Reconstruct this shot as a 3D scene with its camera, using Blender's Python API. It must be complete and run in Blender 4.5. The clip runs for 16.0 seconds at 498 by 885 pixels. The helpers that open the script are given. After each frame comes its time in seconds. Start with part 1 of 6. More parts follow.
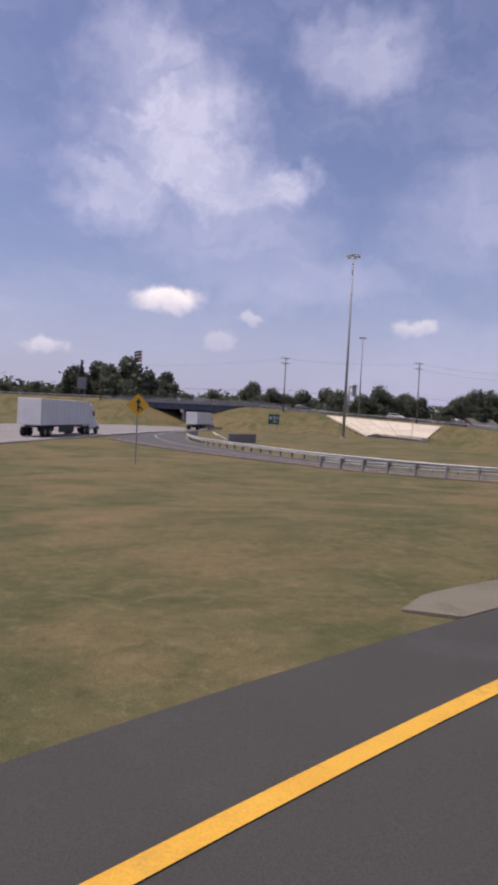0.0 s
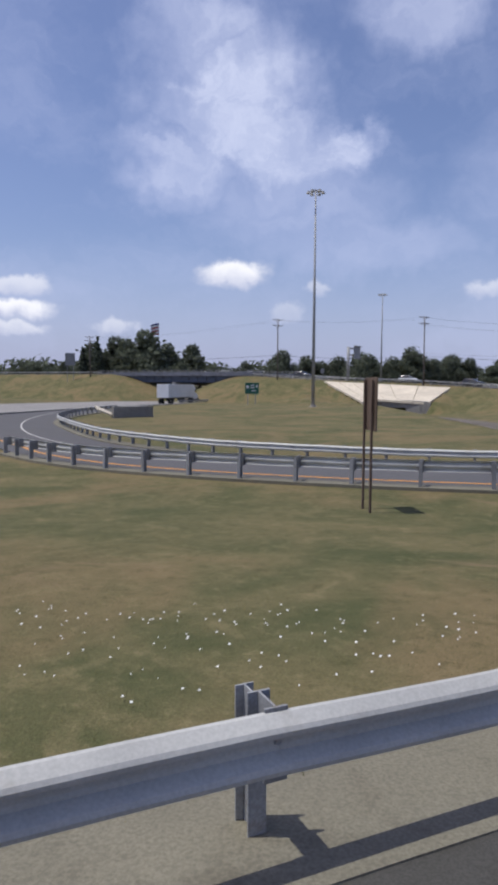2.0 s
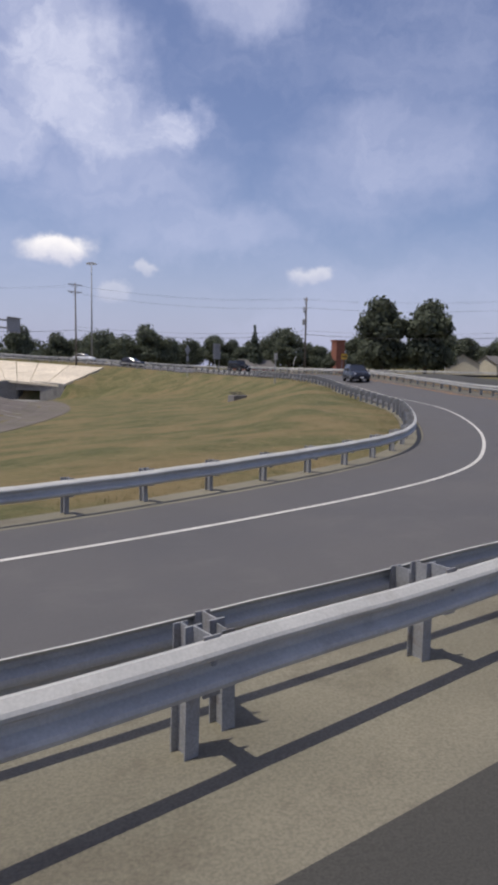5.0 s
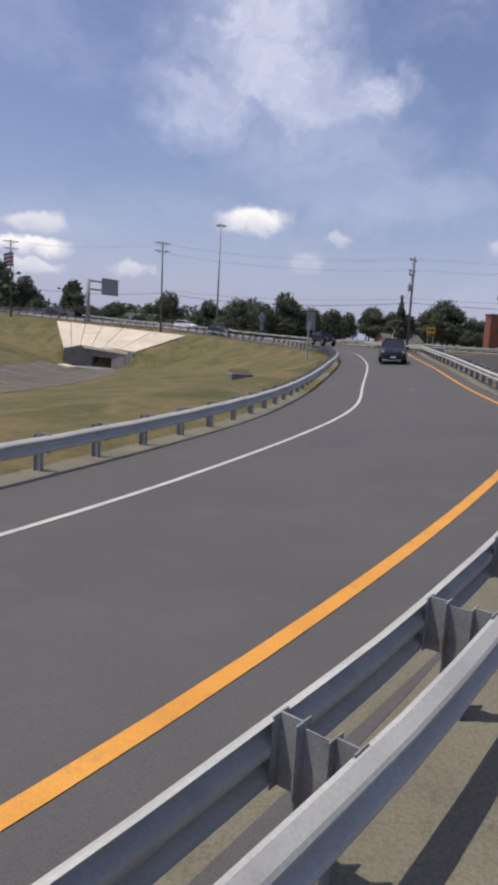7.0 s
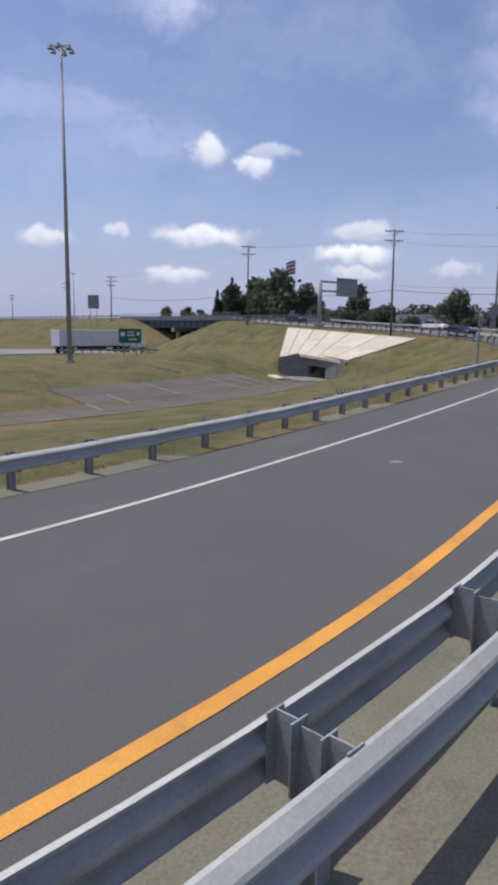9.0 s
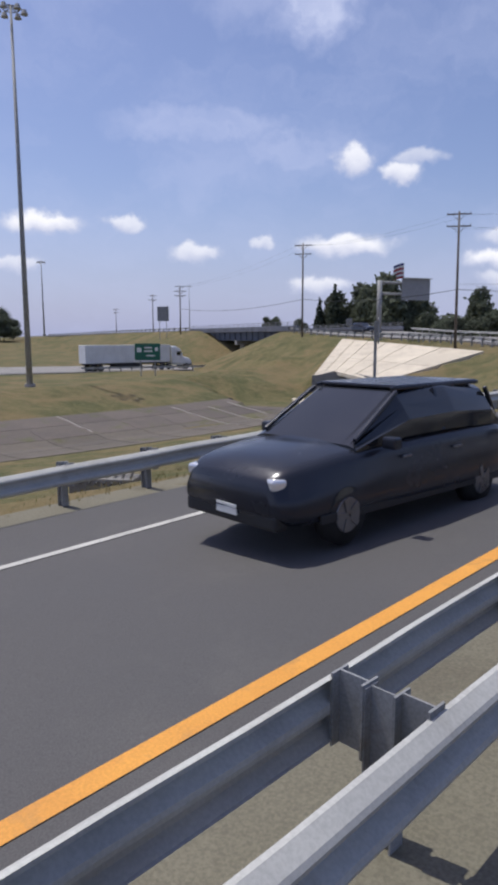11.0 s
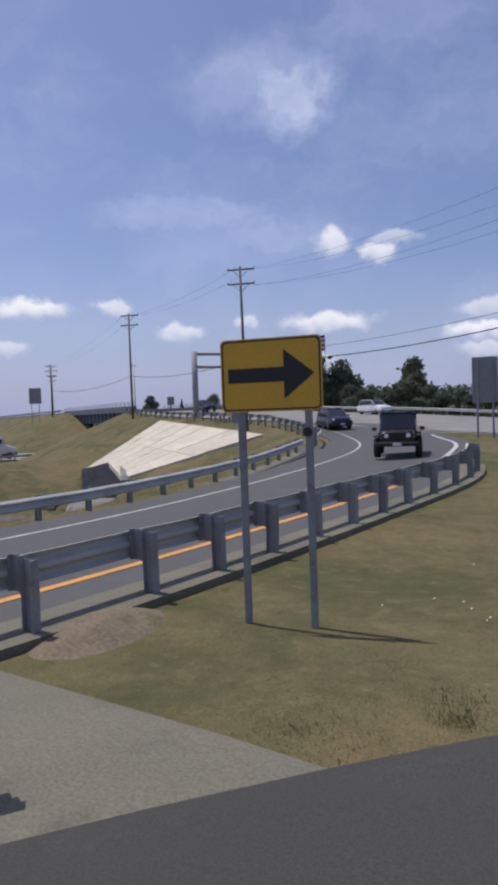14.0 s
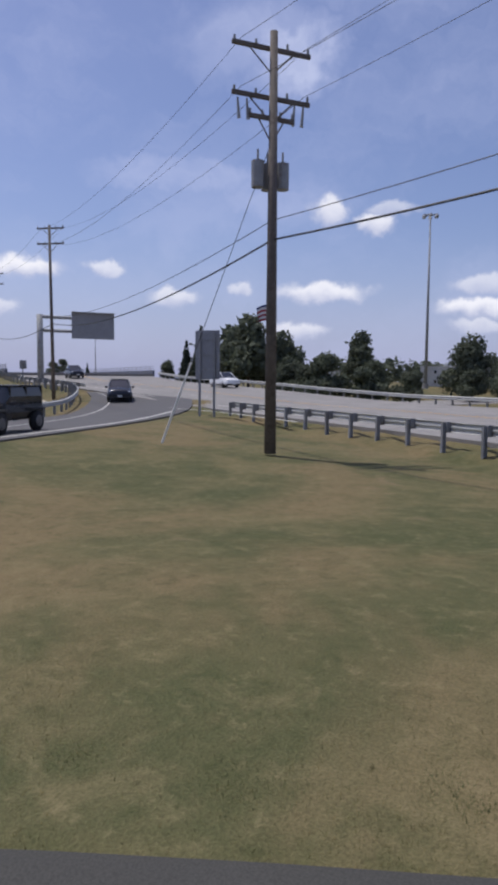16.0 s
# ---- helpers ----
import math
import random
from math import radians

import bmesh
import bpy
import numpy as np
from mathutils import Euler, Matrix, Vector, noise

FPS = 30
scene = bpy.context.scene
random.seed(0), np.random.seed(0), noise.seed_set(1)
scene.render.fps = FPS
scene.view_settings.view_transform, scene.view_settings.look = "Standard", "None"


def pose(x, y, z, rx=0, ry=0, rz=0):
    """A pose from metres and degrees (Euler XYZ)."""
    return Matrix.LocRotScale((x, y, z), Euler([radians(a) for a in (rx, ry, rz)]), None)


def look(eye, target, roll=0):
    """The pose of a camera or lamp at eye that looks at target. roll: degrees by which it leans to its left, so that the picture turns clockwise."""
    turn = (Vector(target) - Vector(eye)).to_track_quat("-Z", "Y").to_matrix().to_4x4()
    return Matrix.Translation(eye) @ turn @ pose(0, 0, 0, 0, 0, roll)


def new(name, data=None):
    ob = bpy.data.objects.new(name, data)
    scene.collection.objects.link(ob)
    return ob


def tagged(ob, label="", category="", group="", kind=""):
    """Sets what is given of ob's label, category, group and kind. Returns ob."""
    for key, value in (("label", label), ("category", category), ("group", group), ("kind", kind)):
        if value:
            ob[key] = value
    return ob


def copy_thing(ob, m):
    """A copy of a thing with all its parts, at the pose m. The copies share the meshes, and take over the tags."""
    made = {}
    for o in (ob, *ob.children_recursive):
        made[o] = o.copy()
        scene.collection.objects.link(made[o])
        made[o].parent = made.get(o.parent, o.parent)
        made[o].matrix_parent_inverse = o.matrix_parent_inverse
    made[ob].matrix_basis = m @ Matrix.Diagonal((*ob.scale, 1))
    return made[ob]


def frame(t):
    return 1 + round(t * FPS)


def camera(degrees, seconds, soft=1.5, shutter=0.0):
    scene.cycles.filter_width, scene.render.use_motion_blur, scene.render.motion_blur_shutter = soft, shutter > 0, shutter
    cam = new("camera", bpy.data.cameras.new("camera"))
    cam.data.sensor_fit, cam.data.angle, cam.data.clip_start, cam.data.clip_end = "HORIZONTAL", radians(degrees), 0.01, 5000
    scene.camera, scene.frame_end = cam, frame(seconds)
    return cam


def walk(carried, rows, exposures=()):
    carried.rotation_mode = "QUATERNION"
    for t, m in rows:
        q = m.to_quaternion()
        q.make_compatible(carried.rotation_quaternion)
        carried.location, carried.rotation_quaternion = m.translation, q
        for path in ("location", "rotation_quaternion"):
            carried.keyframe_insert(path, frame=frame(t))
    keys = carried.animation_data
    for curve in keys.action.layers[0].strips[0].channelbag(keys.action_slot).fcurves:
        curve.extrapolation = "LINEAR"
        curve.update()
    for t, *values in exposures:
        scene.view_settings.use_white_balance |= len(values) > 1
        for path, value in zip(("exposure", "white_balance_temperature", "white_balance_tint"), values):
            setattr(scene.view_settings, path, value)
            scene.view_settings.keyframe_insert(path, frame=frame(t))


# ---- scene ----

# ---------------------------------------------------------------- camera
cam = camera(39.9, 16.0, 3.8)
# seconds, x, y, z, heading to the left of +y, pitch, roll
PATH = [
    (0, -0.00, -1.47, 2.13, -1.98, -2.28, 2.97),
    (0.5, 4.43, 2.86, 2.11, -1.53, -2.63, 2.27),
    (1, 8.96, 6.86, 2.07, 1.85, -5.27, 2.03),
    (1.5, 13.92, 10.72, 2.02, 4.61, -5.64, 1.18),
    (2, 19.23, 14.31, 1.98, 3.97, -4.73, 0.34),
    (2.5, 25.13, 17.68, 1.97, 2.09, -5.48, 0.68),
    (3, 30.99, 20.98, 1.98, 0.29, -4.96, -0.21),
    (3.5, 36.88, 24.16, 2.01, -3.81, -6.26, 0.19),
    (5.8, 63.20, 38.96, 2.15, -10.69, -6.01, 1.16),
    (6, 64.85, 40.48, 2.19, -8.16, -6.18, 0.58),
    (6.5, 68.58, 44.51, 2.29, -4.88, -7.32, 2.54),
    (7, 71.83, 48.63, 2.41, 4.69, -8.85, 3.22),
    (7.5, 74.70, 52.85, 2.57, 12.31, -8.78, 2.05),
    (8, 77.20, 57.36, 2.75, 22.55, -9.52, 1.93),
    (8.5, 79.28, 62.33, 2.86, 28.54, -9.70, 0.96),
    (9, 80.81, 67.66, 2.93, 31.04, -9.47, 0.80),
    (9.5, 81.77, 73.57, 2.97, 32.89, -8.22, 0.89),
    (10, 82.22, 79.56, 3.01, 38.23, -7.69, 0.78),
    (10.2, 82.34, 81.84, 3.06, 40.21, -7.49, 0.21),
    (12.3, 83.72, 104.36, 3.66, 45.02, -9.56, -1.09),
    (12.5, 84.19, 105.99, 3.66, 48.52, -4.85, -2.48),
    (13, 85.51, 109.69, 3.74, 48.56, -2.91, -1.10),
    (13.5, 86.94, 113.59, 3.71, 46.76, -1.85, -1.71),
    (14, 88.50, 117.63, 3.65, 41.93, -2.45, -1.97),
    (14.5, 90.69, 121.42, 3.69, 40.62, -2.27, -2.61),
    (15, 93.41, 124.57, 3.69, 43.23, -3.65, -1.91),
    (15.5, 96.18, 127.62, 3.70, 44.06, -3.11, -1.33),
    (16, 98.94, 130.04, 3.70, 40.98, -5.09, 0.41),
]


def aim(x, y, z, yaw, pitch, roll):
    a, b = radians(yaw), radians(pitch)
    eye = Vector((x, y, z))
    ahead = Vector((-math.sin(a) * math.cos(b), math.cos(a) * math.cos(b), math.sin(b)))
    return look(eye, eye + 5 * ahead, roll)


walk(cam, [(t, aim(*row)) for t, *row in PATH],
     [(0.0, 0.0, 6800, 20), (0.5, 0.02, 6450, 16), (1.0, 0.04, 6250, 12), (2.5, 0.02, 6200, 10), (3.5, 0.06, 6200, 11), (6.0, 0.0, 6800, 10), (9.0, 0.03, 6250, 9), (12.5, 0.12, 6250, 11), (13.0, 0.20, 6200, 10), (13.5, 0.0, 6150, 10), (14.0, -0.12, 6150, 10), (15.5, -0.09, 6100, 9), (16.0, -0.09, 6150, 12)])

# ---------------------------------------------------------------- world and sun
SUN_EL, SUN_ROT = radians(69), radians(-98)
world = bpy.data.worlds.new("sky")
scene.world = world
world.use_nodes = True


class Net:
    """A small helper to write node trees."""

    def __init__(self, tree):
        self.tree, self.nodes, self.links = tree, tree.nodes, tree.links
        self.nodes.clear()

    def add(self, kind, ins=None, **props):
        n = self.nodes.new(kind)
        for key, value in props.items():
            setattr(n, key, value)
        for key, value in (ins or {}).items():
            slot = n.inputs[key]
            if isinstance(value, bpy.types.NodeSocket):
                self.links.new(value, slot)
            else:
                slot.default_value = value
        return n

    def math(self, op, a, b=0.0, c=0.0, clamp=False):
        return self.add("ShaderNodeMath", {0: a, 1: b, 2: c}, operation=op, use_clamp=clamp).outputs[0]

    def vec(self, op, a, b=(0, 0, 0)):
        n = self.add("ShaderNodeVectorMath", {0: a, 1: b}, operation=op)
        return n.outputs["Value"] if op in ("LENGTH", "DOT_PRODUCT") else n.outputs[0]

    def ramp(self, x, lo, hi, out_lo=0.0, out_hi=1.0, smooth=True):
        n = self.add("ShaderNodeMapRange", {"Value": x, "From Min": lo, "From Max": hi, "To Min": out_lo, "To Max": out_hi})
        n.interpolation_type = "SMOOTHSTEP" if smooth else "LINEAR"
        return n.outputs[0]

    def mix(self, f, a, b):
        n = self.add("ShaderNodeMix", data_type="RGBA")
        for slot, value in ((n.inputs[0], f), (n.inputs[6], a), (n.inputs[7], b)):
            if isinstance(value, bpy.types.NodeSocket):
                self.links.new(value, slot)
            else:
                slot.default_value = value
        return n.outputs[2]

    def noise(self, vector, scale, detail=4.0, rough=0.55, distortion=0.0):
        return self.add("ShaderNodeTexNoise", {"Vector": vector, "Scale": scale, "Detail": detail, "Roughness": rough, "Distortion": distortion})


def build_sky():
    net = Net(world.node_tree)
    sky = net.add("ShaderNodeTexSky", sky_type="NISHITA", sun_disc=False, sun_elevation=SUN_EL, sun_rotation=SUN_ROT,
                  air_density=1.0, dust_density=1.6, ozone_density=2.2)
    way = net.add("ShaderNodeTexCoord").outputs["Generated"]
    sep = net.add("ShaderNodeSeparateXYZ", {0: way})
    x, y, z = sep.outputs
    az = net.math("MULTIPLY", net.math("ARCTAN2", net.math("MULTIPLY", x, -1.0), y), 57.2958)
    el = net.math("MULTIPLY", net.math("ARCSINE", z), 57.2958)
    flat = net.add("ShaderNodeCombineXYZ", {0: az, 1: el, 2: 0.0}).outputs[0]
    fine = net.noise(flat, 0.55, 5.0, 0.55).outputs["Color"]
    wide = net.noise(flat, 0.16, 5.0, 0.6).outputs["Color"]
    bent = net.vec("ADD", flat, net.vec("MULTIPLY", net.vec("SUBTRACT", fine, (0.5, 0.5, 0.5)), (3.0, 1.9, 0)))
    loose = net.vec("ADD", flat, net.vec("MULTIPLY", net.vec("SUBTRACT", wide, (0.5, 0.5, 0.5)), (8, 6, 0)))
    loose = net.vec("ADD", loose, net.vec("MULTIPLY", net.vec("SUBTRACT", fine, (0.5, 0.5, 0.5)), (3.4, 2.8, 0)))
    # fair-weather clouds: heading, height, half width, half height (degrees), cover
    puffs = [(5.3, 9.1, 3.0, 1.1, 1), (-1.7, 8.0, 0.9, 0.5, 0.5), (1.0, 6.0, 1.5, 0.6, 0.4), (-15.3, 7.7, 1.9, 0.6, 0.6),
             (22.4, 7.7, 2.6, 0.7, 0.7), (22.8, 5.9, 3.3, 0.7, 1), (22.4, 4.5, 2.8, 0.5, 0.7), (14.8, 4.8, 1.6, 0.6, 0.6),
             (34.5, 13.5, 1.5, 1.1, 0.9), (31.0, 12.4, 1.6, 0.8, 0.9), (29.6, 13.5, 2.0, 0.5, 0.6), (35.0, 7.2, 4.2, 0.8, 0.95),
             (37.2, 4.3, 2.6, 0.7, 0.8), (41.9, 7.5, 0.9, 0.4, 0.7), (47.3, 6.7, 2.1, 0.7, 0.8), (59.2, 8.8, 3.1, 0.8, 1),
             (52.8, 8.9, 1.6, 0.6, 0.8), (66.7, 6.5, 2.4, 0.9, 0.8), (61.4, 5.7, 2.1, 0.5, 0.7)]
    # thin, drawn-out clouds
    veils = [(5.6, 22.0, 6.6, 5.6, 0.85), (0.5, 18.3, 5.6, 3.4, 0.85), (9.0, 17.6, 5.0, 3.4, 0.7), (-3.4, 18.9, 2.6, 1.5, 0.8), (0.5, 14.4, 9.0, 3.2, 0.5),
             (-6.6, 11.2, 7.5, 2.6, 0.45), (-22.1, 16.8, 9.0, 4.0, 0.5), (-9.9, 27.6, 5.4, 3.1, 0.6), (-2.9, 11.3, 7.5, 2.1, 0.4),
             (37.2, 24.0, 3.6, 2.6, 0.75), (41.0, 25.2, 5.5, 2.6, 0.5), (46.5, 16.2, 7.0, 0.9, 0.5), (40.2, 14.6, 5.0, 0.8, 0.45), (7.6, 26.2, 5.2, 4.0, 0.7),
             (-18.3, 14.6, 6.1, 3.8, 0.35)]
    cover, lit = 0.0, 0.0
    for a, e, w, h, o in puffs:
        off = net.vec("MULTIPLY", net.vec("SUBTRACT", bent, (a, e, 0)), (1 / (w + 0.3), 1 / (h + 0.2), 0))
        m = net.math("MULTIPLY", net.ramp(net.vec("LENGTH", off), 1.1, 0.5), o)
        rise = net.ramp(net.add("ShaderNodeSeparateXYZ", {0: off}).outputs[1], -0.9, 0.5)
        lit = net.math("MAXIMUM", net.math("MULTIPLY", m, rise), lit)
        cover = net.math("MAXIMUM", m, cover)
    thin = 0.0
    for a, e, w, h, o in veils:
        off = net.vec("MULTIPLY", net.vec("SUBTRACT", loose, (a, e, 0)), (1 / (w + 1.2), 1 / (h + 0.8), 0))
        m = net.math("MULTIPLY", net.ramp(net.vec("LENGTH", off), 1.2, 0.3), o)
        thin = net.math("MAXIMUM", m, thin)
    streak = net.ramp(net.noise(net.vec("MULTIPLY", loose, (0.05, 0.11, 1)), 1.0, 6.0, 0.6).outputs["Fac"], 0.40, 0.72, 0.0, 0.35)
    wisp = net.noise(net.vec("MULTIPLY", loose, (0.16, 0.3, 1)), 1.0, 8.0, 0.62, 0.6).outputs["Fac"]
    thin = net.math("MULTIPLY", thin, net.ramp(wisp, 0.28, 0.66, 0.72, 1.08), clamp=True)
    thin = net.math("MAXIMUM", thin, streak)
    thin = net.math("MULTIPLY", thin, net.ramp(el, 38.0, 65.0, 1.0, 0.0))
    base = net.add("ShaderNodeVectorMath", {0: sky.outputs[0], "Scale": 0.105}, operation="SCALE").outputs[0]
    base = net.vec("MULTIPLY", base, (1.06, 0.97, 1.10))
    # the pale band above the horizon
    base = net.mix(net.ramp(el, -1.0, 13.0, 0.72, 0.0), base, (0.44, 0.48, 0.72, 1))
    white = net.mix(lit, (0.60, 0.62, 0.76, 1), (0.98, 0.96, 0.98, 1))
    mist = net.mix(net.ramp(thin, 0.35, 1.0), (0.56, 0.60, 0.82, 1), (0.72, 0.75, 0.92, 1))
    col = net.mix(net.math("MULTIPLY", thin, 0.9), base, mist)
    col = net.mix(cover, col, white)
    bg = net.add("ShaderNodeBackground", {"Color": col, "Strength": 1.0})
    out = net.add("ShaderNodeOutputWorld")
    net.links.new(bg.outputs[0], out.inputs[0])


build_sky()
sun_data = bpy.data.lights.new("sun", "SUN")
sun_data.energy, sun_data.angle, sun_data.color = 3.3, radians(0.55), (1.0, 0.94, 0.83)
sun = new("sun", sun_data)
sun.matrix_world = look((0, 0, 60), Vector((0, 0, 60)) + Vector((0.355, 0.053, -0.934)))

# ---------------------------------------------------------------- materials
RGB = lambda r, g, b: (r, g, b, 1.0)  # noqa: E731


def surface(name, dark, light, scale=2.0, fine=40.0, rough=0.8, metal=0.0, bump=0.2, spread=0.35, stain=None, random_tint=0.0, grit=0.25, gloss=0.5):
    """A weathered surface: two tones in broad patches, fine grain over them, stains, and a matching relief."""
    m = bpy.data.materials.new(name)
    m.use_nodes = True
    net = Net(m.node_tree)
    at = net.add("ShaderNodeNewGeometry").outputs["Position"]
    broad = net.noise(at, scale, 6.0, 0.6)
    small = net.noise(at, fine, 4.0, 0.65)
    col = net.mix(net.ramp(broad.outputs["Fac"], 0.5 - spread, 0.5 + spread), dark, light)
    speck = net.ramp(small.outputs["Fac"], 0.3, 0.7, 1.0 - grit, 1.0 + grit)
    if stain:
        colour, size, amount = stain
        spots = net.ramp(net.noise(at, size, 5.0, 0.7, 0.4).outputs["Fac"], 0.52, 0.68, 0.0, amount)
        col = net.mix(spots, col, colour)
    col = net.add("ShaderNodeVectorMath", {0: col, "Scale": speck}, operation="SCALE").outputs[0]
    if random_tint:
        each = net.add("ShaderNodeObjectInfo").outputs["Random"]
        col = net.add("ShaderNodeVectorMath", {0: col, "Scale": net.ramp(each, 0, 1, 1 - random_tint, 1 + random_tint, False)}, operation="SCALE").outputs[0]
    relief = net.add("ShaderNodeBump", {"Height": small.outputs["Fac"], "Strength": bump, "Distance": 0.02})
    r = net.ramp(broad.outputs["Fac"], 0.3, 0.7, max(0.05, rough - 0.08), min(1.0, rough + 0.08))
    bsdf = net.add("ShaderNodeBsdfPrincipled", {"Base Color": col, "Roughness": r, "Metallic": metal, "Normal": relief.outputs[0], "Specular IOR Level": gloss})
    out = net.add("ShaderNodeOutputMaterial")
    net.links.new(bsdf.outputs[0], out.inputs[0])
    return m


def grass_surface():
    """Mown roadside grass: green and straw in patches of several sizes, with bare soil here and there."""
    m = bpy.data.materials.new("grass")
    m.use_nodes = True
    net = Net(m.node_tree)
    at = net.add("ShaderNodeNewGeometry").outputs["Position"]
    huge = net.noise(at, 0.13, 5.0, 0.65, 0.8).outputs["Fac"]
    patch = net.noise(at, 0.35, 6.0, 0.65, 0.5).outputs["Fac"]
    tuft = net.noise(at, 5.0, 6.0, 0.7).outputs["Fac"]
    blade = net.noise(at, 45.0, 3.0, 0.7).outputs["Fac"]
    mid = net.noise(at, 1.3, 5.0, 0.65, 0.8).outputs["Fac"]
    col = net.mix(net.ramp(patch, 0.36, 0.64), RGB(0.082, 0.088, 0.038), RGB(0.148, 0.128, 0.062))
    col = net.mix(net.ramp(huge, 0.44, 0.62, 0.0, 0.75), col, RGB(0.190, 0.142, 0.074))
    col = net.mix(net.ramp(mid, 0.52, 0.72, 0.0, 0.4), col, RGB(0.235, 0.190, 0.100))
    col = net.mix(net.ramp(mid, 0.46, 0.30, 0.0, 0.4), col, RGB(0.062, 0.072, 0.028))
    col = net.mix(net.ramp(tuft, 0.52, 0.74, 0.0, 0.5), col, RGB(0.240, 0.200, 0.105))
    col = net.mix(net.ramp(tuft, 0.48, 0.28, 0.0, 0.5), col, RGB(0.055, 0.062, 0.024))
    col = net.mix(net.ramp(net.noise(at, 0.23, 4.0, 0.6, 1.5).outputs["Fac"], 0.62, 0.74, 0.0, 0.55), col, RGB(0.23, 0.165, 0.10))
    col = net.add("ShaderNodeVectorMath", {0: col, "Scale": net.ramp(blade, 0.25, 0.75, 0.78, 1.22)}, operation="SCALE").outputs[0]
    high = net.math("ADD", net.math("MULTIPLY", tuft, 1.0), net.math("MULTIPLY", blade, 0.5))
    relief = net.add("ShaderNodeBump", {"Height": high, "Strength": 0.55, "Distance": 0.08})
    bsdf = net.add("ShaderNodeBsdfPrincipled", {"Base Color": col, "Roughness": 0.92, "Normal": relief.outputs[0], "Specular IOR Level": 0.15})
    out = net.add("ShaderNodeOutputMaterial")
    net.links.new(bsdf.outputs[0], out.inputs[0])
    return m


GRASS = grass_surface()
ASPHALT = surface("asphalt", RGB(0.074, 0.072, 0.074), RGB(0.098, 0.094, 0.094), 0.35, 90.0, 0.86, 0, 0.25, 0.3, (RGB(0.12, 0.115, 0.11), 0.8, 0.3), grit=0.22)
ASPHALT_OLD = surface("worn_asphalt", RGB(0.041, 0.040, 0.035), RGB(0.057, 0.055, 0.048), 0.3, 70.0, 0.88, 0, 0.25, 0.3, (RGB(0.075, 0.072, 0.068), 0.6, 0.4), grit=0.25)
ROAD_PALE = surface("concrete_road", RGB(0.20, 0.19, 0.18), RGB(0.28, 0.265, 0.25), 0.3, 50.0, 0.9, 0, 0.2, 0.3, (RGB(0.13, 0.125, 0.12), 0.5, 0.5))
CONCRETE = surface("mow_strip_concrete", RGB(0.134, 0.124, 0.090), RGB(0.198, 0.183, 0.136), 0.5, 45.0, 0.92, 0, 0.3, 0.3, (RGB(0.105, 0.092, 0.066), 0.9, 0.6), grit=0.2)
SLOPE = surface("pale_slope_concrete", RGB(0.50, 0.44, 0.35), RGB(0.66, 0.59, 0.47), 0.5, 25.0, 0.9, 0, 0.3, 0.35, (RGB(0.36, 0.31, 0.24), 0.7, 0.55), random_tint=0.06)
HEADWALL = surface("weathered_headwall", RGB(0.16, 0.155, 0.15), RGB(0.27, 0.26, 0.24), 0.8, 30.0, 0.92, 0, 0.3, 0.35, (RGB(0.09, 0.085, 0.08), 0.9, 0.6))
LINING = surface("brown_ditch_slab", RGB(0.092, 0.078, 0.068), RGB(0.138, 0.116, 0.100), 0.6, 18.0, 0.95, 0, 0.4, 0.35, (RGB(0.095, 0.098, 0.042), 0.35, 1.0), random_tint=0.15)
FLOORSLAB = surface("grey_channel_slab", RGB(0.100, 0.086, 0.070), RGB(0.142, 0.122, 0.100), 0.6, 18.0, 0.95, 0, 0.4, 0.35, (RGB(0.105, 0.100, 0.045), 0.3, 1.0), random_tint=0.12)
STEEL = surface("galvanised_steel", RGB(0.42, 0.42, 0.40), RGB(0.54, 0.54, 0.51), 1.2, 50.0, 0.6, 0.05, 0.04, 0.3, (RGB(0.33, 0.31, 0.28), 2.0, 0.45), random_tint=0.10, grit=0.08, gloss=0.3)
POSTSTEEL = surface("post_steel", RGB(0.23, 0.235, 0.24), RGB(0.33, 0.335, 0.34), 3.0, 60.0, 0.65, 0.15, 0.1, 0.3, (RGB(0.17, 0.13, 0.10), 4.0, 0.5), random_tint=0.12, grit=0.15)
YELLOW = surface("yellow_line_paint", RGB(0.62, 0.32, 0.03), RGB(0.74, 0.42, 0.05), 1.2, 60.0, 0.7, 0, 0.15, 0.3, (RGB(0.33, 0.20, 0.06), 3.0, 0.4), grit=0.1)
ORANGE = surface("orange_line_paint", RGB(0.60, 0.26, 0.035), RGB(0.72, 0.34, 0.06), 1.2, 60.0, 0.7, 0, 0.15, 0.3, (RGB(0.34, 0.19, 0.07), 3.0, 0.4), grit=0.1)
WHITE = surface("white_line_paint", RGB(0.44, 0.43, 0.39), RGB(0.60, 0.59, 0.55), 1.2, 60.0, 0.7, 0, 0.15, 0.3, (RGB(0.30, 0.30, 0.29), 3.0, 0.5), grit=0.1)
WOOD = surface("weathered_pole_wood", RGB(0.10, 0.085, 0.075), RGB(0.18, 0.155, 0.135), 3.0, 30.0, 0.9, 0, 0.3, 0.35, (RGB(0.06, 0.05, 0.045), 5.0, 0.5))
SOIL = surface("brown_soil", RGB(0.15, 0.115, 0.075), RGB(0.22, 0.17, 0.115), 1.5, 25.0, 0.95, 0, 0.5, 0.35, (RGB(0.10, 0.10, 0.04), 1.2, 0.7))
PALEJOINT = surface("pale_joint_mortar", RGB(0.34, 0.31, 0.27), RGB(0.46, 0.43, 0.38), 1.5, 20.0, 0.9, 0, 0.3, 0.35, (RGB(0.16, 0.14, 0.10), 1.2, 0.6))
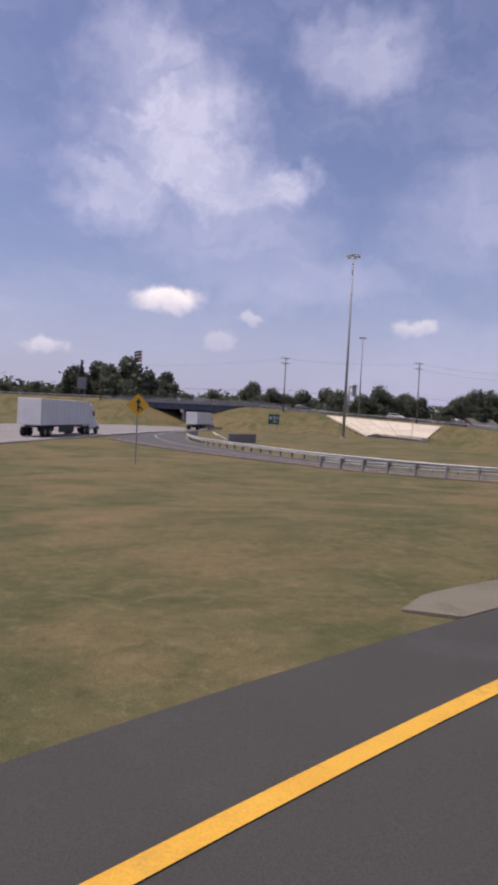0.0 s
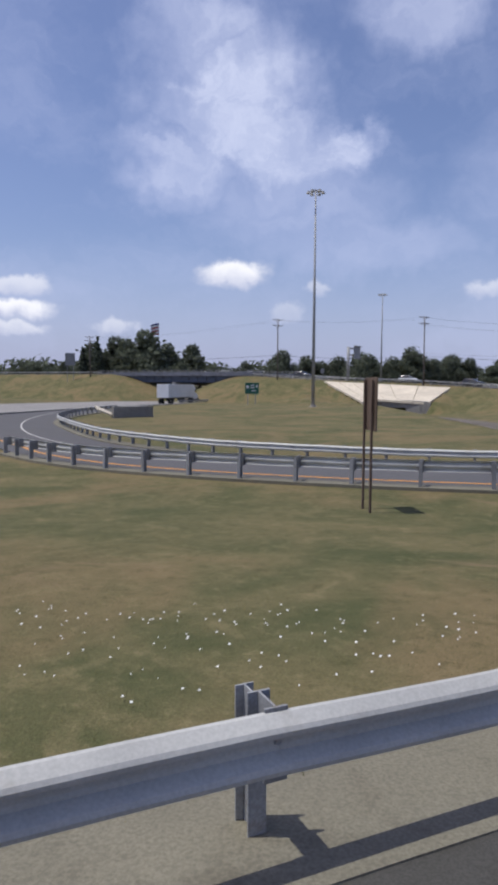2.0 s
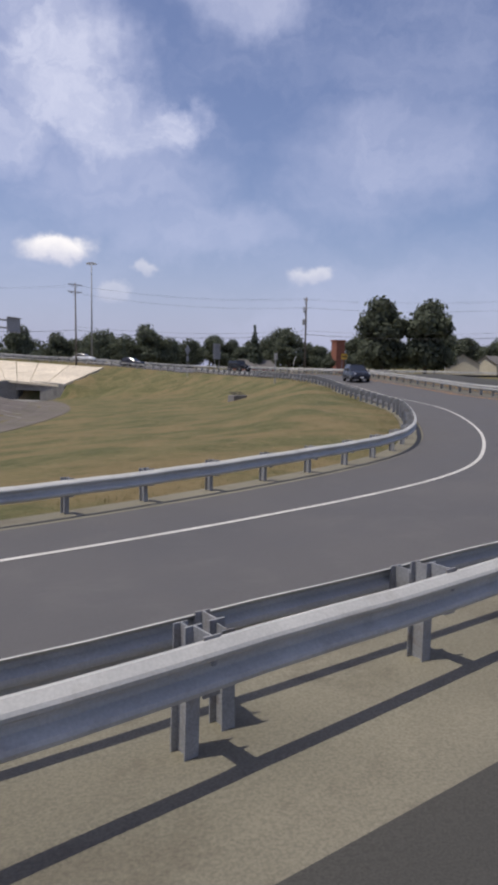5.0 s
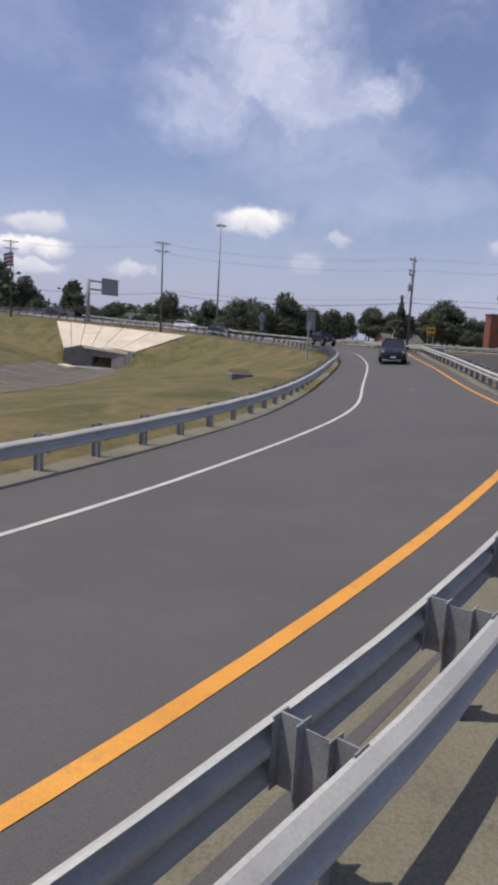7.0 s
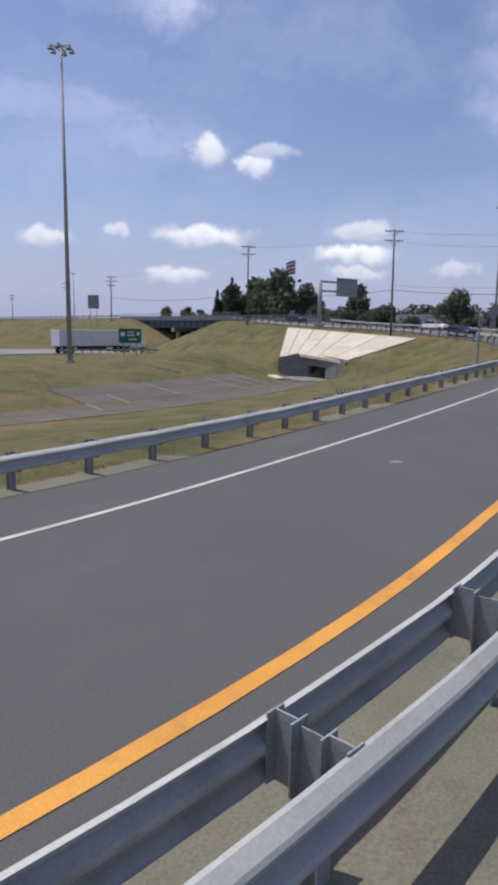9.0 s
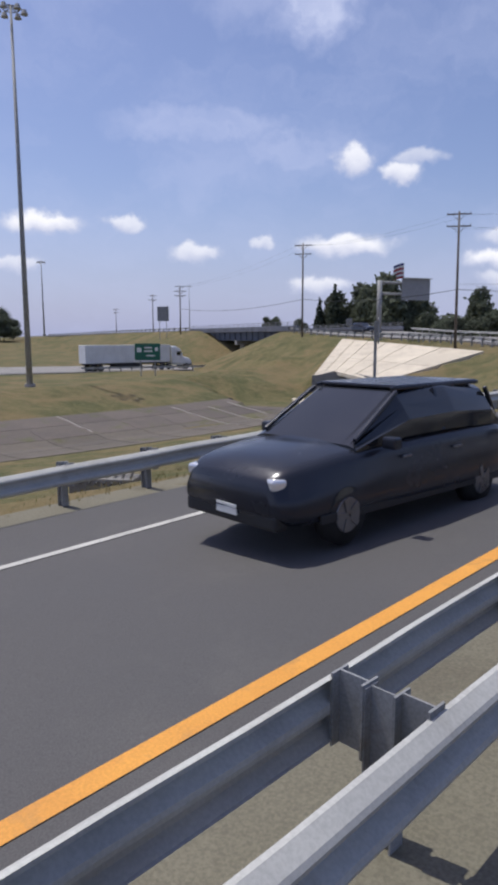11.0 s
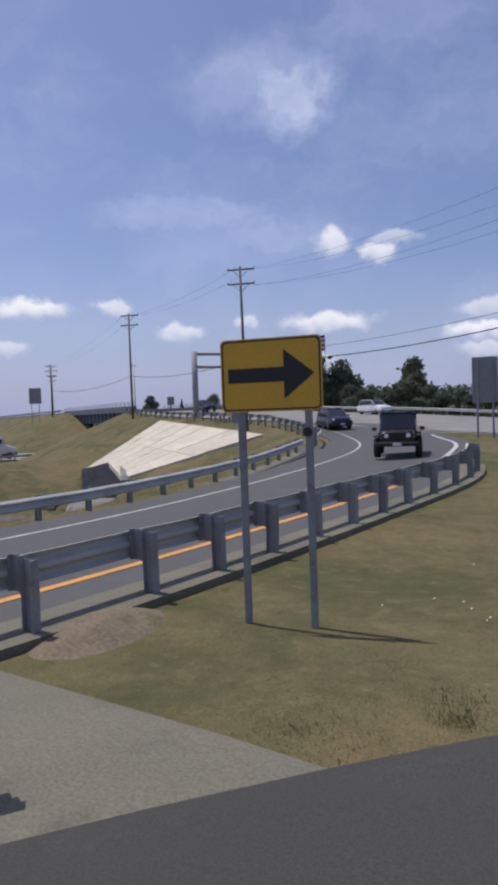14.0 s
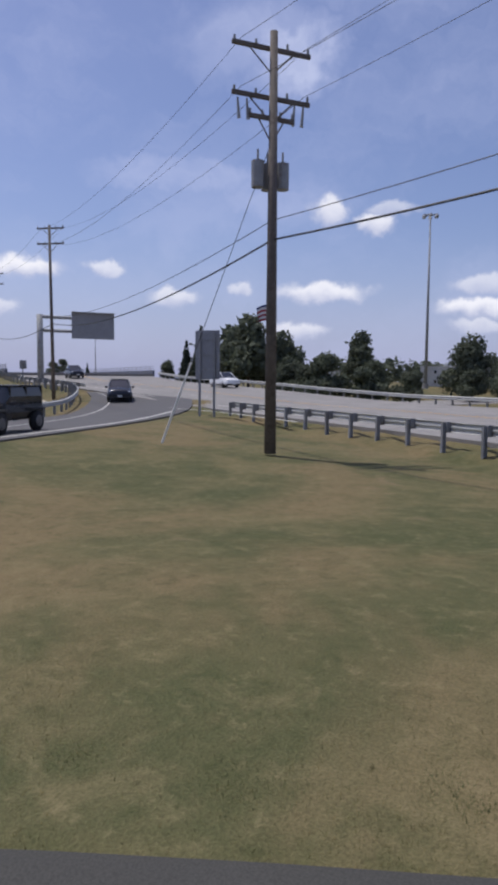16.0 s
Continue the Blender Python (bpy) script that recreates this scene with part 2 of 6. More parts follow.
DARKGAP = surface("culvert_dark", RGB(0.03, 0.03, 0.03), RGB(0.06, 0.058, 0.055), 1.0, 20.0, 0.95)


# ---------------------------------------------------------------- shape helpers
def glide(points, step=1.0, soft=0.0):
    """A smooth curve through the points (Catmull-Rom), at even steps; soft: metres over which it is evened out."""
    p = np.array(points, float)
    p = np.vstack([2 * p[0] - p[1], p, 2 * p[-1] - p[-2]])
    out = []
    for i in range(1, len(p) - 2):
        a, b, c, d = p[i - 1], p[i], p[i + 1], p[i + 2]
        n = max(4, int(np.linalg.norm(c - b) / 0.25))
        u = np.linspace(0, 1, n, endpoint=False)[:, None]
        out.append(0.5 * (2 * b + (c - a) * u + (2 * a - 5 * b + 4 * c - d) * u**2 + (3 * b - a - 3 * c + d) * u**3))
    out.append(p[-2][None])
    q = np.vstack(out)
    if soft:
        s = np.r_[0, np.cumsum(np.linalg.norm(np.diff(q[:, :2], axis=0), axis=1))]
        at = np.linspace(0, s[-1], max(8, int(s[-1] / 0.5)))
        q = np.stack([np.interp(at, s, q[:, k]) for k in range(3)], 1)
        n = min(int(soft * 2), len(q) // 3)
        w = np.hanning(2 * n + 3)[1:-1]
        w /= w.sum()
        wide = np.vstack([2 * q[0] - q[n:0:-1], q, 2 * q[-1] - q[-2 : -n - 2 : -1]])
        q = np.stack([np.convolve(wide[:, k], w, "valid") for k in range(3)], 1)
    s = np.r_[0, np.cumsum(np.linalg.norm(np.diff(q[:, :2], axis=0), axis=1))]
    at = np.linspace(0, s[-1], max(2, int(round(s[-1] / step)) + 1))
    return np.stack([np.interp(at, s, q[:, k]) for k in range(3)], 1)


def rights(c):
    """The level direction to the right of a curve at each of its points."""
    d = np.gradient(c[:, :2], axis=0)
    d /= np.linalg.norm(d, axis=1)[:, None] + 1e-9
    return np.stack([d[:, 1], -d[:, 0], 0 * d[:, 0]], 1)


def beside(c, right, up=0.0):
    """The curve moved to its right by a width (one number or one for each point) and up."""
    r = np.broadcast_to(np.asarray(right, float), (len(c),))
    return c + rights(c) * r[:, None] + np.array([0, 0, up])


def as_object(name, bm, material, parent=None, label="", smooth=False):
    me = bpy.data.meshes.new(name)
    bm.normal_update()
    bm.to_mesh(me)
    bm.free()
    if smooth:
        me.polygons.foreach_set("use_smooth", [True] * len(me.polygons))
    for m in material if isinstance(material, (list, tuple)) else (material,):
        me.materials.append(m)
    ob = new(name, me)
    if parent:
        ob.parent = parent
    if label:
        ob["label"] = label
    return ob


def part(name, bm, material, parent, label="", smooth=False):
    return as_object(name, bm, material, parent, label, smooth)


def piece(name, data, parent, m):
    """A further object on mesh data that is already there."""
    ob = new(name, data)
    ob.parent = parent
    ob.matrix_basis = m
    return ob


def thing(name, at, label, category, group="", turn=0.0):
    ob = new(name)
    ob.empty_display_size = 0.3
    ob.matrix_basis = pose(*at, 0, 0, turn)
    return tagged(ob, label, category, group)


def box(bm, size, at=(0, 0, 0), turn=(0, 0, 0), bevel=0.0):
    r = bmesh.ops.create_cube(bm, size=1.0)
    vs = r["verts"]
    bmesh.ops.scale(bm, vec=size, verts=vs)
    if bevel:
        es = list({e for v in vs for e in v.link_edges})
        g = bmesh.ops.bevel(bm, geom=es, offset=bevel, segments=2, affect="EDGES", profile=0.5)
        vs = list({v for f in g["faces"] for v in f.verts} | {v for v in vs if v.is_valid})
    bmesh.ops.transform(bm, matrix=pose(*at, *turn), verts=vs)
    return vs


def rod(bm, a, b, ra, rb=None, sides=10, caps=True):
    """A round bar from a to b."""
    a, b = Vector(a), Vector(b)
    rb = ra if rb is None else rb
    m = Matrix.Translation((a + b) / 2) @ (b - a).to_track_quat("Z", "Y").to_matrix().to_4x4()
    return bmesh.ops.create_cone(bm, cap_ends=caps, segments=sides, radius1=ra, radius2=rb, depth=(b - a).length, matrix=m)["verts"]


def ribbon(bm, left, right, thick=0.0):
    """A sheet between two curves with the same number of points; thick: it also has sides that go down by so much."""
    lv = [bm.verts.new(p) for p in left]
    rv = [bm.verts.new(p) for p in right]
    for i in range(len(lv) - 1):
        bm.faces.new((lv[i], rv[i], rv[i + 1], lv[i + 1]))
    if thick:
        down = Vector((0, 0, -thick))
        ll = [bm.verts.new(v.co + down) for v in lv]
        rr = [bm.verts.new(v.co + down) for v in rv]
        for i in range(len(lv) - 1):
            bm.faces.new((ll[i], lv[i], lv[i + 1], ll[i + 1]))
            bm.faces.new((rv[i], rr[i], rr[i + 1], rv[i + 1]))
        for i in (0, len(lv) - 1):
            bm.faces.new((lv[i], ll[i], rr[i], rv[i]))


def sweep(bm, curve, profile, close=True):
    """Carries a closed profile of (right, up) along a curve."""
    side = rights(curve)
    rings = []
    for p, s in zip(curve, side):
        rings.append([bm.verts.new((p[0] + s[0] * u, p[1] + s[1] * u, p[2] + w)) for u, w in profile])
    n = len(profile)
    for a, b in zip(rings[:-1], rings[1:]):
        for k in range(n):
            bm.faces.new((a[k], a[(k + 1) % n], b[(k + 1) % n], b[k]))
    if close:
        bm.faces.new(rings[0][::-1])
        bm.faces.new(rings[-1])


# ---------------------------------------------------------------- the plan: curves of the roads (x, y, z)
EDGE = glide([(-60, -46, -0.1), (-30, -23, -0.1), (-10, -5.6, -0.1), (-3, 1.08, -0.08), (0, 3.91, -0.08), (3, 6.59, -0.14), (6, 8.92, -0.16), (9, 11.0, -0.18), (12, 12.94, -0.2), (15, 14.74, -0.21), (18, 16.45, -0.22), (21, 18.09, -0.27), (24, 19.69, -0.33),
              (27, 21.26, -0.34), (30, 22.77, -0.33), (33, 24.21, -0.31), (36, 25.7, -0.28), (39, 27.14, -0.24), (44, 29.85, -0.2), (51, 33.75, -0.19), (65.8, 41.75, -0.19), (72.6, 50.1, -0.03), (77.3, 58.9, 0.28), (80.6, 69.5, 0.44), (81.4, 77, 0.52), (81.5, 81.5, 0.63), (82.0, 92, 1.02),
              (82.12, 106.8, 1.6), (82.37, 109.5, 1.65), (83.86, 115, 1.7), (84.78, 117.8, 1.7), (86.3, 120.7, 1.66), (88.2, 123.8, 1.63), (93.97, 129.65, 1.6), (97.95, 132.83, 1.6), (112, 142, 1.6), (140, 158, 1.5)], 1.0, 5.0)
NEAR_RAIL = glide([(4.66, 8.1, -0.15), (6, 9.17, -0.16), (9, 11.25, -0.18), (12, 13.21, -0.2), (15, 15, -0.21), (18, 16.74, -0.22), (21, 18.39, -0.3), (24, 20.02, -0.37), (27, 21.67, -0.38),
                   (30, 23.27, -0.36), (33, 24.78, -0.34), (36, 26.35, -0.32), (39, 27.88, -0.27), (44, 30.66, -0.2), (51, 34.6, -0.19), (65.18, 42.47, -0.2), (66.98, 44.14, -0.17), (71.84, 50.72, -0.03),
                   (73.14, 52.78, 0.05), (76.51, 59.39, 0.28), (77.11, 61, 0.32), (78.4, 64.6, 0.37), (79.84, 69.71, 0.44), (80.22, 71.8, 0.46), (80.6, 77.1, 0.52), (80.72, 81.5, 0.63), (81.31, 92, 1.02),
                   (81.76, 106.8, 1.52), (82.02, 109.4, 1.56), (82.4, 111.1, 1.57), (82.76, 112.85, 1.58), (83.5, 115.3, 1.58), (84.1, 117.03, 1.58), (85.08, 119.34, 1.58)], 0.635, 5.0)
RAMP_RAIL = glide([(6.3, 44.3, -1.1), (10.6, 39.11, -0.95), (15.7, 35.84, -0.85), (22.2, 33.41, -0.76), (29, 32.38, -0.72), (36, 32.11, -0.68), (44, 33.48, -0.55), (54.01, 37.19, -0.36), (64.8, 42.58, -0.2),
                   (66.72, 44.5, -0.17), (71.45, 50.88, -0.03), (73.51, 54.37, 0.1), (76.13, 59.79, 0.29), (76.87, 61.59, 0.33), (77.99, 64.8, 0.37), (79.41, 69.9, 0.44), (79.87, 72.6, 0.48),
                   (80.1, 77.3, 0.53), (80.27, 82, 0.64), (80.79, 92, 1.02), (81.35, 107.2, 1.53), (81.69, 110.49, 1.57), (82.25, 114.49, 1.6), (82.47, 118.8, 1.6), (82.29, 121.22, 1.6), (81.74, 126.02, 1.6),
                   (80.21, 136, 1.65), (78.7, 139.4, 1.68)], 0.635, 5.0)
FAR_RAIL = glide([(-4.5, 104, -1.42), (-5.2, 91, -1.42), (-3, 77, -1.42), (1.9, 65.5, -1.4), (8.4, 54, -1.38), (16.5, 46.29, -1.35), (25.4, 42.58, -1.3), (32.6, 41.22, -1.22), (40.5, 41.53, -1.12),
                  (46, 42.9, -0.98), (54, 46.4, -0.8), (63.1, 53.2, -0.57), (66.3, 58.7, -0.4), (69.7, 68, -0.17), (70.9, 74.2, -0.08), (71.6, 79, -0.01), (72.3, 85, 0.17), (73.1, 91.5, 0.49),
                  (73.7, 98, 0.76), (73.85, 108, 0.91), (73.6, 115, 0.96), (73.3, 122, 0.97), (72.7, 128.5, 0.99), (71.1, 134.5, 1.05), (69.2, 140.5, 1.25), (66.6, 146.2, 1.48)], 0.635, 5.0)
RAMP_WHITE = glide([(-2, 160, -1.7), (-8, 125, -1.5), (-10, 100, -1.43), (-8, 84, -1.42), (-3.5, 69.5, -1.4), (3, 56.44, -1.35), (11, 47, -1.28), (21, 41.51, -1.15), (32.7, 38.72, -1.06), (37.4, 38.59, -1),
                    (43.7, 39.58, -0.86), (54, 43.4, -0.65), (63, 48.9, -0.45), (66.2, 53.2, -0.36), (69, 58.5, -0.19), (72, 66.7, 0.02), (73.6, 73.4, 0.13), (74.4, 82, 0.28), (75.2, 90, 0.62),
                    (75.75, 97, 0.92), (76, 109.5, 1.23), (75.95, 118, 1.26), (75.55, 124, 1.25), (74.2, 131, 1.25), (71.4, 141, 1.38), (68, 149.4, 1.52), (62.6, 157, 1.68), (54, 164.5, 2.3), (42, 170.5, 2.95)], 1.0, 5.0)
# the inner edge of the ramp: along the guardrail, and on to the gores at both ends
INNER = np.vstack([glide([(-22, 112, -1.5), (-20, 97, -1.45), (-13.5, 78, -1.42), (-4, 60, -1.33), (6.2, 44.8, -1.1)])[:-1], RAMP_RAIL[::2], glide([(78.6, 139.7, 1.68), (76.5, 145, 1.72), (73.4, 151.6, 1.76), (67.3, 160.6, 1.85), (60, 168, 2.3)])])
MAIN_EAST = glide([(9, 181, 4.45), (25, 174.6, 3.6), (45, 168.8, 2.9), (64.5, 164.2, 1.95), (73, 160.4, 1.88), (90, 152.4, 1.78), (115, 141, 1.7), (190, 106, 1.5), (420, 0, 1.4)], 2.0)
MAIN_WEST = glide([(-420, 352, 4.0), (-200, 264, 4.5), (-100, 224, 4.9), (-33, 197.6, 5.0)], 2.0)
HIGHWAY = glide([(-75, -230, -1.3), (-39, 5, -1.25), (-31.2, 58, -1.25), (-26.7, 90, -1.25), (-22.5, 120, -1.4), (-17.7, 150, -1.7), (-11.5, 187, -2.0), (16, 300, -1.6), (70, 500, 0)], 3.0)
DITCH = glide([(38.4, 153.0, -3.8), (43.5, 138, -3.6), (46, 118, -3.4), (45, 97, -3.2), (42.5, 72, -2.6), (41.3, 54, -1.9)], 1.0)
SLAB_TOP = (Vector((25.3, 172.05, 3.15)), Vector((51.35, 160.8, 1.86)))
SLAB_FOOT = (Vector((32.7, 155.7, -1.3)), Vector((44.9, 151.0, -1.15)))


def nearest(xy, curve):
    """For points (n, 2): the distance to a curve, its height there, and on which side (positive: right)."""
    c = curve[:: max(1, len(curve) // 400)]
    s = rights(c)
    dist, high, side = np.empty(len(xy)), np.empty(len(xy)), np.empty(len(xy))
    for k in range(0, len(xy), 4000):
        off = xy[k : k + 4000, None, :] - c[None, :, :2]
        d2 = (off**2).sum(-1)
        i = d2.argmin(1)
        dist[k : k + 4000] = np.sqrt(d2[np.arange(len(i)), i])
        high[k : k + 4000] = c[i, 2]
        side[k : k + 4000] = (off[np.arange(len(i)), i] * s[i, :2]).sum(-1)
    return dist, high, side


def ease(x, a, b):
    u = np.clip((x - a) / (b - a), 0, 1)
    return u * u * (3 - 2 * u)


def match(c, other):
    """For each point of c the nearest point of the other curve."""
    return np.array([other[((other[:, :2] - p[:2]) ** 2).sum(1).argmin()] for p in c])


def outward(c, inner, extra):
    """The curve c moved away from the inner one, on the sloping plane through both."""
    gap = c - inner
    wide = np.linalg.norm(gap[:, :2], axis=1)[:, None]
    return c + gap * (extra / np.maximum(wide, 2.0))


def evened(c, n=6):
    w = np.hanning(2 * n + 3)[1:-1]
    w /= w.sum()
    wide = np.vstack([2 * c[0] - c[n:0:-1], c, 2 * c[-1] - c[-2 : -n - 2 : -1]])
    return np.stack([np.convolve(wide[:, k], w, "valid") for k in range(3)], 1)


RAMP_IN = evened(match(RAMP_WHITE, INNER))
to_rail = np.hypot(*(match(RAMP_WHITE, FAR_RAIL) - RAMP_WHITE)[:, :2].T)
RAMP_OUT = evened(outward(RAMP_WHITE, RAMP_IN, np.where(to_rail < 6, np.maximum(to_rail - 0.38, 0.8), 1.5)[:, None]), 4)
OWN_MID, RAMP_MID = beside(EDGE, 5.2, 0.15), (RAMP_IN + RAMP_OUT) / 2
EAST_MID, WEST_MID = beside(MAIN_EAST, -10.5), beside(MAIN_WEST, -10.5)


def slab_uv(xy):
    """Where points lie on the concrete slope: across (0 to 1) and down (0 to 1)."""
    a, b, c, d = (np.array(v[:2]) for v in (*SLAB_TOP, *SLAB_FOOT))
    along = (b - a) / np.linalg.norm(b - a)
    down = np.array([along[1], -along[0]])
    reach = ((c - a) @ down + (d - b) @ down) / 2
    v = ((xy - a) @ down) / reach
    lo, hi = a + v[:, None] * (c - a), b + v[:, None] * (d - b)
    return ((xy - lo) @ along) / np.maximum(((hi - lo) @ along), 0.5), v


def slab_height(u, v):
    a, b, c, d = (p.z for p in (*SLAB_TOP, *SLAB_FOOT))
    return (a * (1 - u) + b * u) * (1 - v) + (c * (1 - u) + d * u) * v


def land(xy):
    """The height of the bare ground at points (n, 2)."""
    x, y = xy[:, 0], xy[:, 1]
    far = np.hypot(x - 35, y - 100)
    base = -1.45 + 5.6 * ease(far, 130, 330)
    base = np.maximum(base, -1.45 + 2.6 * ease(x - 0.25 * (y - 100), 84, 100) + 1.6 * ease(far, 110, 260))
    top, low = base / 24**2, np.full(len(xy), 1 / 24**2)
    for mid, half, under in ((EDGE, 0.3, 0.05), (OWN_MID, 4.4, 0.16), (INNER, 0.8, 0.06), (RAMP_MID, 2.6, 0.2), (RAMP_OUT, 0.8, 0.06), (HIGHWAY, 14.0, 0.13)):
        d, z, _ = nearest(xy, mid)
        w = 1 / (np.maximum(d - half, 0) + 0.15) ** 2
        top, low = top + w * (z - under), low + w
    z = top / low
    z += 0.10 * np.sin(x * 0.21 + 1.3) * np.sin(y * 0.17) * ease(np.minimum(nearest(xy, OWN_MID)[0], nearest(xy, RAMP_MID)[0]), 7, 14)
    d, zc, side = nearest(xy, DITCH)
    z = np.minimum(z, zc + np.where(side > 0, 0.19, 0.10) * np.maximum(d - 1.3, 0) + 0.16 * np.maximum(d - 19, 0))
    for mid, half, under in ((RAMP_OUT, 1.5, 0.09), (RAMP_MID, 3.0, 0.25), (RAMP_IN, 1.2, 0.08)):
        d, zc, _ = nearest(xy, mid)
        z = np.maximum(z, zc - under - 0.36 * np.maximum(d - half, 0))
    a, b = np.array([32.9, 155.3]), np.array([44.7, 150.7])
    along = (b - a) / np.linalg.norm(b - a)
    q = (xy - (a + b) / 2) @ along
    out = (xy - (a + b) / 2) @ np.array([along[1], -along[0]])
    pit = -3.85 + 0.34 * np.maximum(np.abs(q) - 5.0, 0) + 0.02 * np.maximum(out - 1, 0)
    wet = (out > -0.6) & (out < 14) & (np.abs(q) < 13)
    for mid in (EAST_MID, WEST_MID):
        d, zc, _ = nearest(xy, mid)
        z = np.maximum(z, zc - 0.13 - 0.42 * np.maximum(d - 11.4, 0))
    z = np.where(wet, np.minimum(z, pit), z)
    u, v = slab_uv(xy)
    # grass level with the slope on both its sides
    wide = np.interp(v, [0, 1], [28.0, 13.0])
    beyond = np.maximum(np.maximum(u - 1, -u), 0) * wide
    beside_it = (v > -0.02) & (v < 1.0) & (beyond > 0) & (beyond < 14)
    z = np.where(beside_it, np.maximum(z, slab_height(np.clip(u, 0, 1), v) - 0.02 - 0.25 * beyond), z)
    inside = (u > -0.02) & (u < 1.02) & (v > -0.02) & (v < 1.5)
    deep = 0.1 + 0.25 * ease(np.minimum(u, 1 - u), 0.0, 0.12) + 4.0 * ease(v, 0.55, 0.8) * ease(np.minimum(u, 1 - u), 0.03, 0.14)
    z = np.where(inside, np.minimum(z, np.maximum(slab_height(np.clip(u, 0, 1), np.minimum(v, 1.0)) - deep, -4.1)), z)
    # the level patch round the cabinet, and the sunken pit beside it
    near = np.hypot(x - 31.0, y - 27.72)
    z = np.where((near < 4.5) & (x < 33.8), np.minimum(z, -0.64 + 0.25 * np.maximum(near - 2.6, 0)), z)
    return np.where((np.abs(x - 29.66) < 0.9) & (np.abs(y - 27.52) < 0.9), -0.98, z)


def land_at(x, y):
    return float(land(np.array([[x, y]], float))[0])


def axis(lo, hi, step, reach):
    mid = np.arange(lo, hi + step, step)
    grow, a = [], step
    edge = 0.0
    while edge < reach:
        a *= 1.16
        edge += a
        grow.append(edge)
    grow = np.array(grow)
    return np.r_[(lo - grow)[::-1], mid, mid[-1] + grow]


def build_ground():
    xs, ys = axis(-60, 130, 1.1, 3200), axis(-15, 215, 1.1, 3200)
    gx, gy = np.meshgrid(xs, ys)
    xy = np.stack([gx.ravel(), gy.ravel()], 1)
    z = land(xy)
    nx, ny = len(xs), len(ys)
    i = np.arange(nx * ny).reshape(ny, nx)
    faces = np.stack([i[:-1, :-1], i[:-1, 1:], i[1:, 1:], i[1:, :-1]], -1).reshape(-1, 4)
    me = bpy.data.meshes.new("ground")
    me.from_pydata(np.c_[xy, z].tolist(), [], faces.tolist())
    me.polygons.foreach_set("use_smooth", [True] * len(me.polygons))
    me.materials.append(GRASS)
    return tagged(new("ground", me), "mown roadside grass, green with straw-coloured dry patches", "ground", kind="structure")


build_ground()


# ---------------------------------------------------------------- roads
def road(name, left, right, material, label, lift=0.0, thick=0.25, category="road"):
    bm = bmesh.new()
    ribbon(bm, left + [0, 0, lift], right + [0, 0, lift], thick)
    return tagged(as_object(name, bm, material), label, category, kind="structure")


def line(name, mid, width, material, label, lift=0.012, dashes=None):
    """A painted line; dashes: length and gap in steps of the curve."""
    bm = bmesh.new()
    a, b = beside(mid, -width / 2, lift), beside(mid, width / 2, lift)
    if dashes:
        on, off = dashes
        for k in range(0, len(mid) - on - 1, on + off):
            ribbon(bm, a[k : k + on + 1], b[k : k + on + 1])
    else:
        ribbon(bm, a, b)
    return tagged(as_object(name, bm, material), label, "road marking", kind="structure")


def stretch(c, keep):
    return c[[bool(keep(p)) for p in c]]


road("road_own", EDGE, beside(EDGE, 9.6, 0.3), ASPHALT_OLD, "dark worn asphalt road between grass and guardrails")
# the strip left of the yellow line narrows along the curve
own_shift = np.interp(EDGE[:, 1], [-34, 4, 8, 10, 20, 42, 80, 107, 116], [1.4, 1.4, 1.4, 1.32, 1.2, 0.9, 0.8, 0.9, 3.0])
line("yellow_line_own", beside(EDGE, own_shift) + np.stack([0 * own_shift, 0 * own_shift, own_shift * 0.3 / 9.6], 1), 0.16, YELLOW, "solid yellow edge line painted on asphalt")
road("ramp_road", RAMP_IN, RAMP_OUT, ASPHALT, "smooth dark asphalt of a curving ramp between guardrails", 0.0)
rail_r = RAMP_RAIL[::2]
off_rail = np.where(rail_r[:, 0] < 55, np.interp(rail_r[:, 0], [6, 22, 30, 36, 44, 55], [1.25, 1.4, 1.5, 1.25, 1.15, 1.15]), np.interp(rail_r[:, 1], [42, 44, 47, 52, 57, 61, 66, 72, 82, 95, 118, 139], [1.2, 1.18, 1.1, 1.25, 1.27, 1.13, 1.12, 1.16, 1.12, 1.15, 1.25, 1.35]))
YELLOW_RAMP = np.vstack([glide([(-12.6, 78.5, 0), (-3, 60.6, 0), (7.2, 45.4, 0)])[:-1], beside(rail_r, -off_rail), glide([(77.3, 139.8, 0), (75.6, 144.4, 0), (72.7, 151.2, 0), (66.8, 159.9, 0)])])
YELLOW_RAMP = glide(YELLOW_RAMP[::3], 1.0, 1.0)


def on_ramp(c):
    """The curve laid on the ramp's surface."""
    at, dense = np.arange(len(RAMP_IN)), np.arange(0, len(RAMP_IN) - 1, 0.05)
    base = np.stack([np.interp(dense, at, RAMP_IN[:, k]) for k in range(3)], 1)
    gap = np.stack([np.interp(dense, at, RAMP_OUT[:, k]) for k in range(3)], 1) - base
    out = c.copy()
    for p in out:
        f = ((p[:2] - base[:, :2]) * gap[:, :2]).sum(1) / (gap[:, :2] ** 2).sum(1)
        foot = base + gap * np.clip(f, 0, 1)[:, None]
        k = ((foot[:, :2] - p[:2]) ** 2).sum(1).argmin()
        p[2] = foot[k, 2]
    return out


